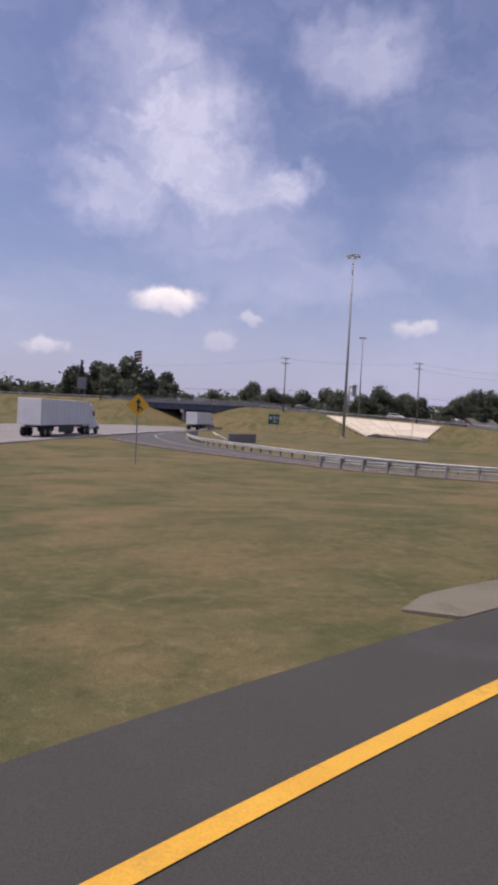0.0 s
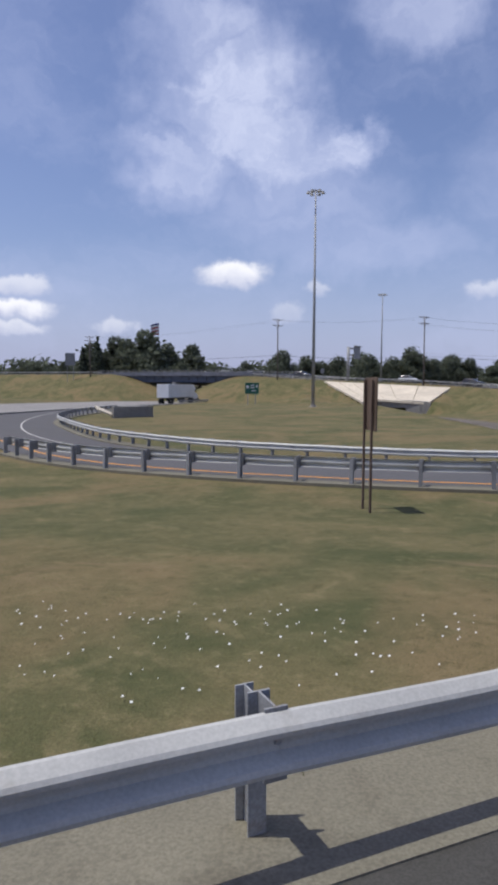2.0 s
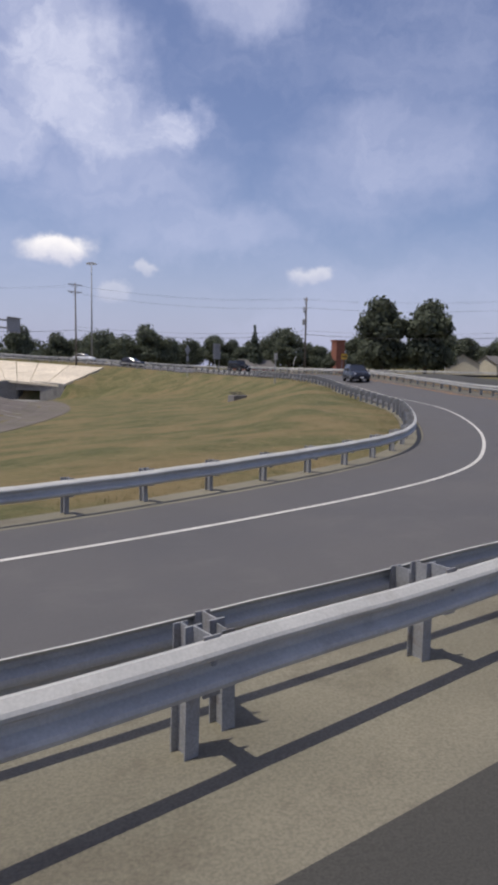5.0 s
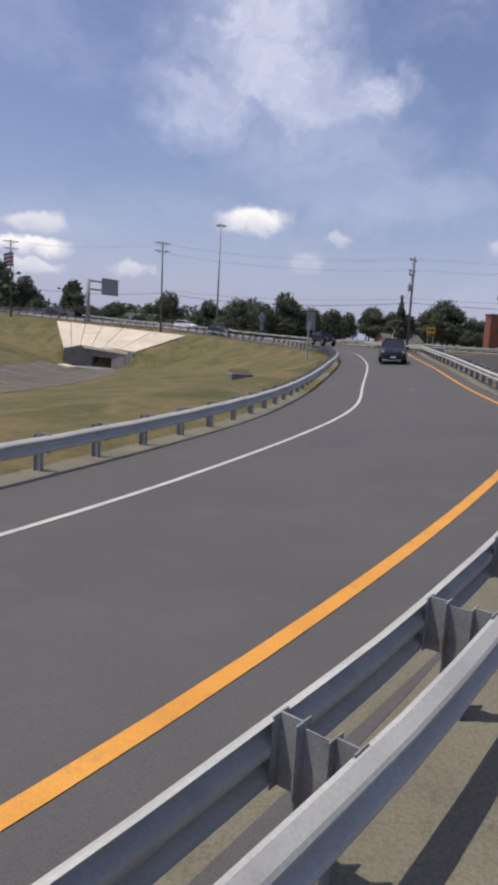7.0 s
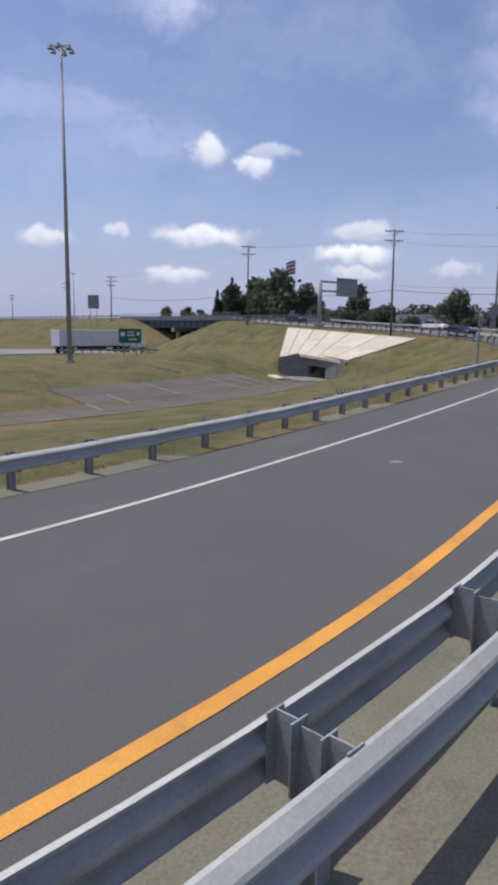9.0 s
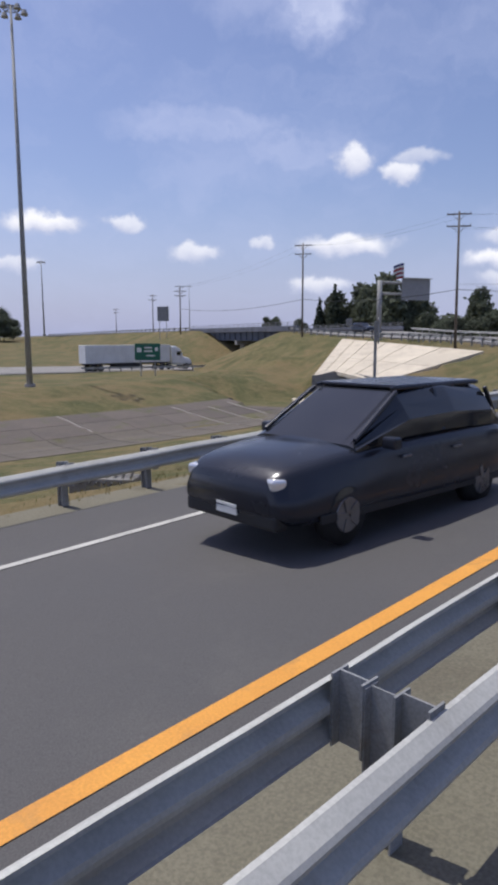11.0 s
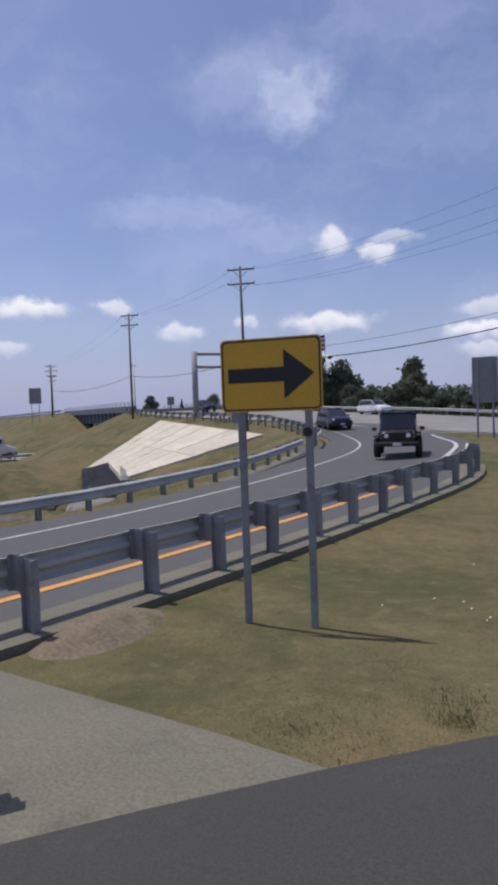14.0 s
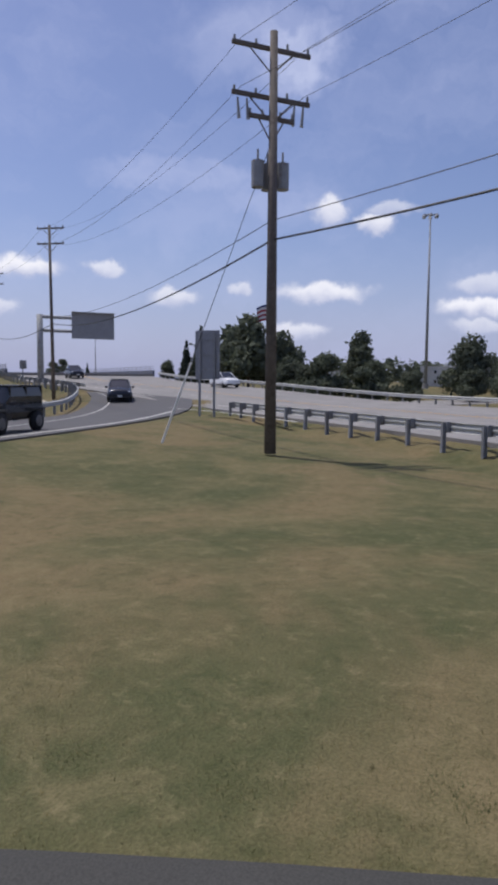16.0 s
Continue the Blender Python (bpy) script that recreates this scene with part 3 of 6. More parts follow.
YELLOW_RAMP = on_ramp(YELLOW_RAMP)
line("white_line_ramp", on_ramp(RAMP_WHITE), 0.11, WHITE, "solid white edge line painted on the ramp", 0.012)
line("yellow_line_ramp", stretch(YELLOW_RAMP, lambda p: p[1] < 137), 0.16, ORANGE, "solid orange-yellow edge line painted on the ramp", 0.012)
line("white_line_gore", stretch(YELLOW_RAMP, lambda p: p[1] > 136 and p[0] > 62), 0.2, WHITE, "solid white line that bends round the gore", 0.012)
line("white_line_nose", glide([(64.9, 161.2, 1.86), (72, 158.6, 1.88), (80, 155.2, 1.82)]), 0.2, WHITE, "white line from the gore along the main road", 0.05)
road("highway", beside(HIGHWAY, -13), beside(HIGHWAY, 12.5), ROAD_PALE, "pale concrete highway that runs under the bridge", 0.0)
for shift in (-12, -1.2, 11.5):
    line("white_line_highway", beside(HIGHWAY, shift), 0.16, WHITE, "white edge line on the pale highway", 0.03)
road("main_road_east", beside(MAIN_EAST, -21), beside(MAIN_EAST, 0.3), ROAD_PALE, "pale concrete road on top of the embankment")
road("main_road_west", beside(MAIN_WEST, -21), beside(MAIN_WEST, 0.3), ROAD_PALE, "pale concrete road on top of the embankment")
line("white_line_main", beside(MAIN_EAST, -1.6), 0.16, WHITE, "white edge line on the embankment road", 0.03)
line("yellow_line_main", beside(MAIN_EAST, -10), 0.16, YELLOW, "yellow centre line on the embankment road", 0.03)
line("dashed_line_main", beside(MAIN_EAST, -5.4), 0.14, WHITE, "dashed white lane line on the embankment road", 0.03, (2, 4))

# paved strips under the guardrails
rail_n = np.vstack([stretch(NEAR_RAIL, lambda p: p[0] > 34.5), glide([(85.25, 119.8, 1.58), (85.55, 120.4, 1.58), (85.7, 121.0, 1.58)], 0.4)])
side_own, side_ramp = match(rail_n, EDGE), outward(match(rail_n, INNER), rail_n, 0.0)
side_ramp = side_ramp + (match(side_ramp, RAMP_MID) - side_ramp) * 0.13 + [0, 0, 0.012]
bm = bmesh.new()
steps = [side_own * (1 - k / 6) + side_ramp * (k / 6) + [0, 0, 0.015 if k else 0.0] for k in range(7)]
for q in steps[1:]:
    q[:, 2] += 0.06 * ease(q[:, 1], 103, 107) * (1 - ease(q[:, 1], 119, 121))
for k in range(6):
    ribbon(bm, steps[k + 1], steps[k], 0.0)
bmesh.ops.remove_doubles(bm, verts=bm.verts, dist=0.001)
tagged(as_object("concrete_median", bm, CONCRETE), "tan concrete paving between the two guardrails, stained and gritty", "paving", kind="structure")
rail_a = stretch(NEAR_RAIL, lambda p: p[0] < 34.9)
rail_a = np.vstack([glide([(2.5, 6.45, -0.14), (3.6, 7.3, -0.14), (4.66, 8.1, -0.15)], 0.4)[:-1], rail_a])
inner = beside(rail_a, -np.interp(rail_a[:, 0], [2.4, 3.2, 5, 9, 13, 30, 33, 34.9], [0.35, 0.72, 0.72, 0.84, 0.66, 0.66, 1.0, 2.4]), 0.0)
road("concrete_strip_near", inner, match(rail_a, EDGE) + [0, 0, 0.012], CONCRETE, "tan concrete strip under the near guardrail", 0.0, 0.2, "paving")
for name, c in (("concrete_strip_ramp", stretch(RAMP_RAIL, lambda p: p[0] < 36 and p[1] < 60)), ("concrete_strip_gore", stretch(RAMP_RAIL, lambda p: p[1] > 116))):
    road(name, beside(c, -0.25, 0.03), beside(c, 0.5, 0.03), CONCRETE, "tan concrete strip under the ramp guardrail", 0.0, 0.2, "paving")
road("concrete_strip_far", beside(FAR_RAIL, -0.5, 0.035), beside(FAR_RAIL, 0.4, 0.035), CONCRETE, "tan concrete strip under the outer guardrail", 0.0, 0.2, "paving")

# ---------------------------------------------------------------- guardrails
W_PROFILE = [(0.0, 0.735), (0.012, 0.734), (0.070, 0.692), (0.083, 0.672), (0.075, 0.645), (0.012, 0.605), (0.008, 0.58), (0.012, 0.555), (0.075, 0.515), (0.083, 0.49), (0.075, 0.465), (0.018, 0.428), (0.0, 0.425)]


def w_profile(sign, base):
    out = [(sign * (base + u), w) for u, w in W_PROFILE]
    back = [(sign * (base + u - 0.012), w) for u, w in W_PROFILE[::-1]]
    return (out + back) if sign < 0 else (out + back)[::-1]


def post_mesh():
    """A steel H-post, 0.15 m deep, with its foot in the ground."""
    bm = bmesh.new()
    box(bm, (0.10, 0.010, 1.0), (0, 0.075, 0.23))
    box(bm, (0.10, 0.010, 1.0), (0, -0.075, 0.23))
    box(bm, (0.008, 0.15, 1.0), (0, 0, 0.23))
    me = bpy.data.meshes.new("post")
    bm.to_mesh(me)
    me.materials.append(POSTSTEEL)
    return me


def block_mesh():
    """A short steel H-section, one metre deep, to be scaled to the gap between post and beam."""
    bm = bmesh.new()
    box(bm, (0.12, 0.07, 0.36), (0, 0.465, 0.575))
    box(bm, (0.12, 0.07, 0.36), (0, -0.465, 0.575))
    box(bm, (0.012, 0.9, 0.36), (0, 0, 0.575))
    me = bpy.data.meshes.new("spacer_block")
    bm.to_mesh(me)
    me.materials.append(POSTSTEEL)
    return me


def bolt_mesh():
    bm = bmesh.new()
    rod(bm, (0, 0, 0), (0, 0.02, 0), 0.022, 0.016, 8)
    me = bpy.data.meshes.new("bolt")
    bm.to_mesh(me)
    me.materials.append(POSTSTEEL)
    return me


POST, BLOCK, BOLT = post_mesh(), block_mesh(), bolt_mesh()


def arc_of(curve):
    return np.r_[0, np.cumsum(np.hypot(*np.diff(curve[:, :2], axis=0).T))]


def arc_at(curve, x, y):
    return float(arc_of(curve)[((curve[:, :2] - [x, y]) ** 2).sum(1).argmin()])


def spaced(curve, marks, every=1.905):
    """How far along a curve its posts stand: counted posts (number, x, y), evenly filled between and beyond them."""
    dense = np.stack([np.interp(np.arange(0, arc_of(curve)[-1], 0.02), arc_of(curve), curve[:, k]) for k in range(3)], 1)
    n, at = [m[0] for m in marks], [arc_at(dense, m[1], m[2]) for m in marks]
    stops = list(np.interp(range(n[0], n[-1] + 1), n, at))
    while stops[0] > every + 0.3:
        stops.insert(0, stops[0] - every)
    while stops[-1] < arc_of(curve)[-1] - every:
        stops.append(stops[-1] + every)
    return stops


def on_curve(curve, at):
    """The point at a length along the curve, and the level direction to its right."""
    s = arc_of(curve)
    p = [Vector([np.interp(q, s, curve[:, k]) for k in range(3)]) for q in (at - 0.3, at, at + 0.3)]
    d = (p[2] - p[0]).normalized()
    return p[1], Vector((d.y, -d.x, 0)).normalized()


RAMP_STOPS = spaced(RAMP_RAIL, [(0, 19.19, 34.0), (1, 20.86, 33.8), (3, 24.53, 33.1), (5, 28.45, 32.8), (9, 35.36, 32.0), (11, 39.48, 32.4), (26, 65.55, 43.5), (27, 66.75, 44.7), (29, 69.05, 47.55), (30, 70.15, 48.9), (32, 71.8, 51.5), (33, 72.7, 53.0),
                                (35, 74.28, 55.85), (36, 75.0, 57.45), (38, 76.33, 60.42), (39, 76.95, 62.1), (41, 78.06, 65.25), (42, 78.6, 67.08), (44, 79.38, 70.25), (45, 79.75, 72.2), (50, 80.26, 81.05), (51, 80.43, 82.85),
                                (65, 81.57, 107.7), (66, 81.67, 109.3), (68, 82.07, 112.3), (69, 82.08, 114.0), (71, 82.22, 117.3), (72, 82.22, 119.1), (73, 81.97, 121.0), (74, 81.85, 122.6), (76, 81.57, 125.1), (80, 80.76, 130.4), (81, 80.5, 132.0)], 1.8)
NEAR_STOPS = spaced(NEAR_RAIL, [(0, 7.61, 10.74), (1, 9.07, 11.73), (2, 10.63, 12.82), (4, 13.36, 14.37), (5, 14.88, 15.32), (7, 19.01, 17.62), (11, 25.64, 21.16), (15, 32.22, 24.66), (18, 37.14, 27.17), (37, 70.2, 48.6), (38, 71.2, 50.0)])


def gap_to(curve, p):
    return float(np.hypot(*(curve[:, :2] - np.array(p)[:2]).T).min())


# where both rails run on one row of posts
TWIN = [q for q in RAMP_STOPS if gap_to(NEAR_RAIL, on_curve(RAMP_RAIL, q)[0]) < 0.62 and on_curve(RAMP_RAIL, q)[0].y < 111]
NEAR_STOPS = [q for q in NEAR_STOPS if on_curve(NEAR_RAIL, q)[0].y < 111 and gap_to(RAMP_RAIL, on_curve(NEAR_RAIL, q)[0]) > 0.66]
near_fine = np.stack([np.interp(np.arange(0, arc_of(NEAR_RAIL)[-1], 0.02), arc_of(NEAR_RAIL), NEAR_RAIL[:, k]) for k in range(3)], 1)
NEAR_STOPS += [arc_at(near_fine, x, y) for x, y in ((82.56, 112.3), (82.98, 113.85), (83.45, 115.5), (84.1, 117.45), (84.8, 119.0))]
RAMP_STOPS = [q for q in RAMP_STOPS if q not in TWIN]


def guardrail(name, curve, face, label, every=3, bolts=False, stops=None, twins=(), with_posts=True):
    """A W-beam on posts along a curve with steps of 0.635 m. face: +1 when the beam faces the right of the curve.
    twins: lengths along the ramp's rail at which both rails share a post."""
    rail = thing(name, curve[len(curve) // 2], label, "guardrail", "guardrails")
    inv = rail.matrix_basis.inverted()
    bm = bmesh.new()
    wob = np.array([0.006 * math.sin(1.7 * k) + 0.008 * math.sin(0.37 * k) for k in range(len(curve))])
    sweep(bm, curve + np.stack([0 * wob, 0 * wob, wob], 1), w_profile(face, 0.0))
    bmesh.ops.transform(bm, matrix=inv, verts=bm.verts)
    part("beam", bm, STEEL, rail)

    def bolt_on(p, s, turn):
        if bolts:
            piece("bolt", BOLT, rail, inv @ pose(*(p + s * 0.006 + Vector((0, 0, 0.60))), 0, 0, turn))

    if stops is None:
        s = arc_of(curve)
        stops = [s[k] for k in range(1, len(curve), every)]
    for i, q in enumerate(stops):
        p, right = on_curve(curve, q)
        s = right * face
        turn = math.degrees(math.atan2(s.y, s.x)) - 90
        piece("post", POST, rail, inv @ pose(*(p - s * 0.275), 1.5 * math.sin(i * 2.3), 0.6 * math.sin(i), turn))
        piece("spacer_block", BLOCK, rail, inv @ pose(*(p - s * 0.1), 0, 0, turn) @ Matrix.Diagonal((1, 0.2, 1, 1)))
        bolt_on(p, s, turn)
    for q in twins:
        a = on_curve(RAMP_RAIL, q)[0]
        b = Vector(NEAR_RAIL[((NEAR_RAIL[:, :2] - np.array(a)[:2]) ** 2).sum(1).argmin()])
        right = on_curve(RAMP_RAIL, q)[1]
        wide = max(0.3, (b - a).dot(right))
        p = a if face < 0 else a + right * wide
        p.z = a.z if face < 0 else b.z
        s = right * face
        turn = math.degrees(math.atan2(s.y, s.x)) - 90
        deep = (wide - 0.155) / 2
        if with_posts:
            piece("post", POST, rail, inv @ pose(*(p - s * wide / 2), 0, 0, turn))
        piece("spacer_block", BLOCK, rail, inv @ pose(*(p - s * deep / 2), 0, 0, turn) @ Matrix.Diagonal((1, deep, 1, 1)))
        bolt_on(p, s, turn)
    return rail


guardrail("guardrail", NEAR_RAIL, 1, "galvanised steel guardrail on steel posts beside the near road", bolts=True, stops=NEAR_STOPS, twins=TWIN)
guardrail("guardrail", RAMP_RAIL, -1, "galvanised steel guardrail at the inner ramp edge, posts behind", stops=RAMP_STOPS, twins=TWIN, with_posts=False)
FAR_STOPS = spaced(FAR_RAIL, [(0, 67.1, 60.8), (1, 67.8, 62.35), (13, 71.9, 82.7), (15, 72.4, 85.84), (17, 72.75, 88.8), (31, 74.0, 111.0), (33, 74.1, 114.0), (35, 74.1, 117.0), (37, 74.05, 120.0)], 1.8)
guardrail("guardrail", FAR_RAIL, 1, "galvanised steel guardrail along the outer edge of the curving ramp", stops=FAR_STOPS)
main_rail = glide(stretch(MAIN_EAST, lambda p: p[0] < 47), 0.635)
guardrail("guardrail", beside(main_rail, 0.9, -0.15), -1, "far steel guardrail on top of the embankment", every=3)
MAIN_RIGHT = glide([(71.5, 160.0, 1.75), (76, 157.6, 1.75), (83, 154.4, 1.7), (92, 150.2, 1.65), (104, 144.8, 1.6)], 0.635)
guardrail("guardrail", MAIN_RIGHT, -1, "steel guardrail that starts at the gore beside the main road")
guardrail("guardrail", glide(beside(stretch(MAIN_EAST, lambda p: p[0] > 12 and p[0] < 190), -21.2), 0.635), 1, "pale far guardrail behind the main road", every=3)
GORE_RAIL = glide([(65.0, 149.7, 1.55), (60.6, 155.8, 1.75), (53, 162.2, 2.3), (45, 166.9, 2.8), (37, 169.7, 3.1)], 0.635)
guardrail("guardrail", GORE_RAIL, 1, "short steel guardrail at the top of the ramp")
WEST_RAIL = glide(beside(stretch(MAIN_WEST, lambda p: p[0] > -210), 0.9, -0.15), 0.635)
guardrail("guardrail", WEST_RAIL, -1, "distant steel guardrail along the raised road", every=6)
HIGHWAY_RAIL = glide(beside(stretch(HIGHWAY, lambda p: 150 < p[1] < 215), 13.6, 0.05), 0.635)
guardrail("guardrail", HIGHWAY_RAIL, -1, "steel guardrail beside the highway under the bridge", every=3)

# ---------------------------------------------------------------- concrete slope and culvert
def slope_point(u, v, up=0.0):
    a, b = SLAB_TOP
    c, d = SLAB_FOOT
    p = (a * (1 - u) + b * u) * (1 - v) + (c * (1 - u) + d * u) * v
    return p + Vector((0, 0, up))


slope = thing("concrete_slope", SLAB_TOP[0].lerp(SLAB_FOOT[1], 0.5), "pale tan concrete slope paving above the culvert, cracked and stained", "slope paving")
slope_inv = slope.matrix_basis.inverted()
cuts = [0, 0.12, 0.24, 0.38, 0.54, 0.76, 1.0]


def foot_line(u):
    """How far down the paving reaches: it steps back round the mouth of the culvert."""
    return 1.0 - 0.17 * (u / 0.24 if u < 0.24 else (1 - u) / 0.76)


for k in range(6):
    for j in range(2):
        bm = bmesh.new()
        u0, u1 = cuts[k] + 0.003, cuts[k + 1] - 0.003
        grid = []
        for i in range(6):
            v = (0.0, 0.5)[j] + (0.0 if i == 0 and j == 0 else 0.003) + 0.494 * i / 5
            row = []
            for h in range(6):
                u = u0 + (u1 - u0) * h / 5
                low = min(v, 0.5) + max(v - 0.5, 0) * (foot_line(u) - 0.5) / 0.5
                rough = 0.035 * noise.noise(Vector((u * 14, v * 11, 1.7)))
                row.append(bm.verts.new(slope_point(u, low, rough)))
            grid.append(row)
        for r0, r1 in zip(grid[:-1], grid[1:]):
            for h in range(5):
                bm.faces.new((r0[h], r1[h], r1[h + 1], r0[h + 1]))
        rim = [e for e in bm.edges if e.is_boundary]
        skirt = bmesh.ops.extrude_edge_only(bm, edges=rim)["geom"]
        bmesh.ops.translate(bm, vec=(0, 0, -0.4), verts=[v for v in skirt if isinstance(v, bmesh.types.BMVert)])
        bmesh.ops.recalc_face_normals(bm, faces=bm.faces[:])
        bmesh.ops.transform(bm, matrix=slope_inv, verts=bm.verts)
        part("slab", bm, SLOPE, slope)


def upright(bm, a, b, low, tops, thick):
    """A wall from a to b (plan), foot at low, its top sloping between two heights, thickness to the back."""
    d = (b - a).normalized()
    back = Vector((-d.y, d.x, 0)) * thick
    p = [Vector((a.x, a.y, low)), Vector((b.x, b.y, low)), Vector((b.x, b.y, tops[1])), Vector((a.x, a.y, tops[0]))]
    front = [bm.verts.new(v) for v in p]
    rear = [bm.verts.new(v + back) for v in p]
    bm.faces.new(front)
    bm.faces.new(rear[::-1])
    for k in range(4):
        bm.faces.new((front[(k + 1) % 4], front[k], rear[k], rear[(k + 1) % 4]))
    bmesh.ops.recalc_face_normals(bm, faces=bm.faces[:])


def build_culvert():
    """The mouth of a box culvert: two walls that meet at an inner corner, and a low dark opening in the longer one."""
    left, corner, right = Vector((32.75, 155.6, 0)), Vector((36.5, 157.2, 0)), Vector((44.85, 151.0, 0))
    c = thing("culvert", (38.5, 154.5, -3.9), "grey concrete culvert mouth with a low dark opening", "culvert")
    inv = c.matrix_basis.inverted()

    def wall(name, a, b, low, tops, thick, material, label=""):
        bm = bmesh.new()
        upright(bm, a, b, low, tops, thick)
        bmesh.ops.transform(bm, matrix=inv, verts=bm.verts)
        part(name, bm, material, c, label)

    wall("short_wall", left, corner, -4.4, (-1.12, -0.50), 0.4, HEADWALL, "weathered dark concrete wall")
    d = (right - corner).normalized()
    s0, s1 = corner + d * 0.3, corner + d * 5.6
    wall("lintel", corner, right, -2.25, (-0.48, -0.95), 0.45, HEADWALL)
    wall("pier", s1, right, -4.4, (-2.25, -2.25), 0.45, HEADWALL)
    wall("pier", corner, s0, -4.4, (-2.25, -2.25), 0.45, HEADWALL)
    back = Vector((-d.y, d.x, 0))
    # near-black walls: the shade inside the barrel is put into their colour
    wall("barrel_wall", s0 + back * 2.6, s1 + back * 2.6, -4.4, (-2.0, -2.0), 0.3, DARKGAP)
    wall("barrel_wall", s0 + back * 2.6, s0 + back * 0.45, -4.4, (-2.0, -2.0), 0.3, DARKGAP)
    wall("barrel_wall", s1 + back * 0.45, s1 + back * 2.6, -4.4, (-2.0, -2.0), 0.3, DARKGAP)
    wall("end_post", right, right + d * 0.45, -4.4, (-0.95, -1.25), 0.6, HEADWALL)
    bm = bmesh.new()
    box(bm, (9.5, 7.5, 0.3), (-0.2, 0.3, -0.12), (0, 0, -36))
    part("floor", bm, HEADWALL, c)
    a = thing("apron", (35.2, 150.4, land_at(35.2, 150.4) - 0.02), "small pale broken concrete apron beside the ditch", "apron", turn=-40)
    bm = bmesh.new()
    box(bm, (3.4, 1.3, 0.35), (0, 0, 0.1), (0, 4, 0), bevel=0.05)
    part("slab", bm, SLOPE, a)


build_culvert()


def build_lining():
    """Brown slabs on the flat bank of the ditch, with pale joints between them."""
    lining = thing("ditch_lining", (40, 110, -2), "brown stained concrete slabs lining the bank of the ditch", "ditch lining")
    inv = lining.matrix_basis.inverted()
    c = DITCH[8:-1]
    side = rights(c)
    for k in range(0, len(c) - 4, 4):
        for w0, w1 in ((-2.6, -0.05), (0.0, 2.5), (2.55, 5.0), (5.05, 7.2)) if k < 38 else ((-2.6, -0.05), (0.0, 2.5)):
            bm = bmesh.new()
            rows = []
            for a in np.linspace(0.03, 3.97, 5):
                i0 = min(int(k + a), len(c) - 2)
                f = k + a - i0
                p0 = c[i0] * (1 - f) + c[i0 + 1] * f
                row = []
                for w in np.linspace(w0, w1, 5):
                    x, y = (p0 + side[i0] * w)[:2]
                    row.append(bm.verts.new((x, y, land_at(x, y) + 0.035)))
                rows.append(row)
            for r0, r1 in zip(rows[:-1], rows[1:]):
                for q in range(4):
                    bm.faces.new((r0[q], r0[q + 1], r1[q + 1], r1[q]))
            rim = [e for e in bm.edges if e.is_boundary]
            skirt = bmesh.ops.extrude_edge_only(bm, edges=rim)["geom"]
            bmesh.ops.translate(bm, vec=(0, 0, -0.3), verts=[v for v in skirt if isinstance(v, bmesh.types.BMVert)])
            bmesh.ops.recalc_face_normals(bm, faces=bm.faces[:])
            bmesh.ops.transform(bm, matrix=inv, verts=bm.verts)
            part("slab", bm, LINING if w0 > 2 else FLOORSLAB, lining)
    rng = random.Random(12)
    for k in range(0, min(len(c) - 5, 64), 4):
        lo, hi = rng.uniform(-0.5, 3.0), rng.uniform(4.5, 7.2) if k < 38 else 2.6
        wide = rng.uniform(0.04, 0.10)
        if rng.random() < 0.25 or lo > hi - 1:
            continue
        bm = bmesh.new()
        ends = []
        for w in np.linspace(lo, hi, 8):
            pts = []
            for f in (-wide, wide):
                x, y = (c[k] + side[k] * w + (c[k + 1] - c[k]) * (f + 0.05 * math.sin(3 * w)))[:2]
                pts.append(Vector((x, y, land_at(x, y) + 0.055)))
            ends.append(pts)
        ribbon(bm, [e[0] for e in ends], [e[1] for e in ends], 0.1)
        bmesh.ops.transform(bm, matrix=inv, verts=bm.verts)
        part("joint", bm, PALEJOINT, lining, "pale mortar joint")


build_lining()

# ---------------------------------------------------------------- bridge
BRIDGE = surface("dark_girder_paint", RGB(0.06, 0.075, 0.115), RGB(0.095, 0.115, 0.165), 0.5, 20.0, 0.6, 0, 0.1, 0.3, (RGB(0.09, 0.08, 0.075), 0.5, 0.4))
PIER = surface("pier_concrete", RGB(0.28, 0.27, 0.25), RGB(0.40, 0.385, 0.36), 0.5, 20.0, 0.9, 0, 0.2, 0.3, (RGB(0.15, 0.14, 0.13), 0.6, 0.6))


FASCIA = surface("bridge_fascia", RGB(0.12, 0.13, 0.16), RGB(0.18, 0.19, 0.23), 0.5, 20.0, 0.85, 0, 0.2, 0.3, (RGB(0.08, 0.08, 0.085), 0.6, 0.6))


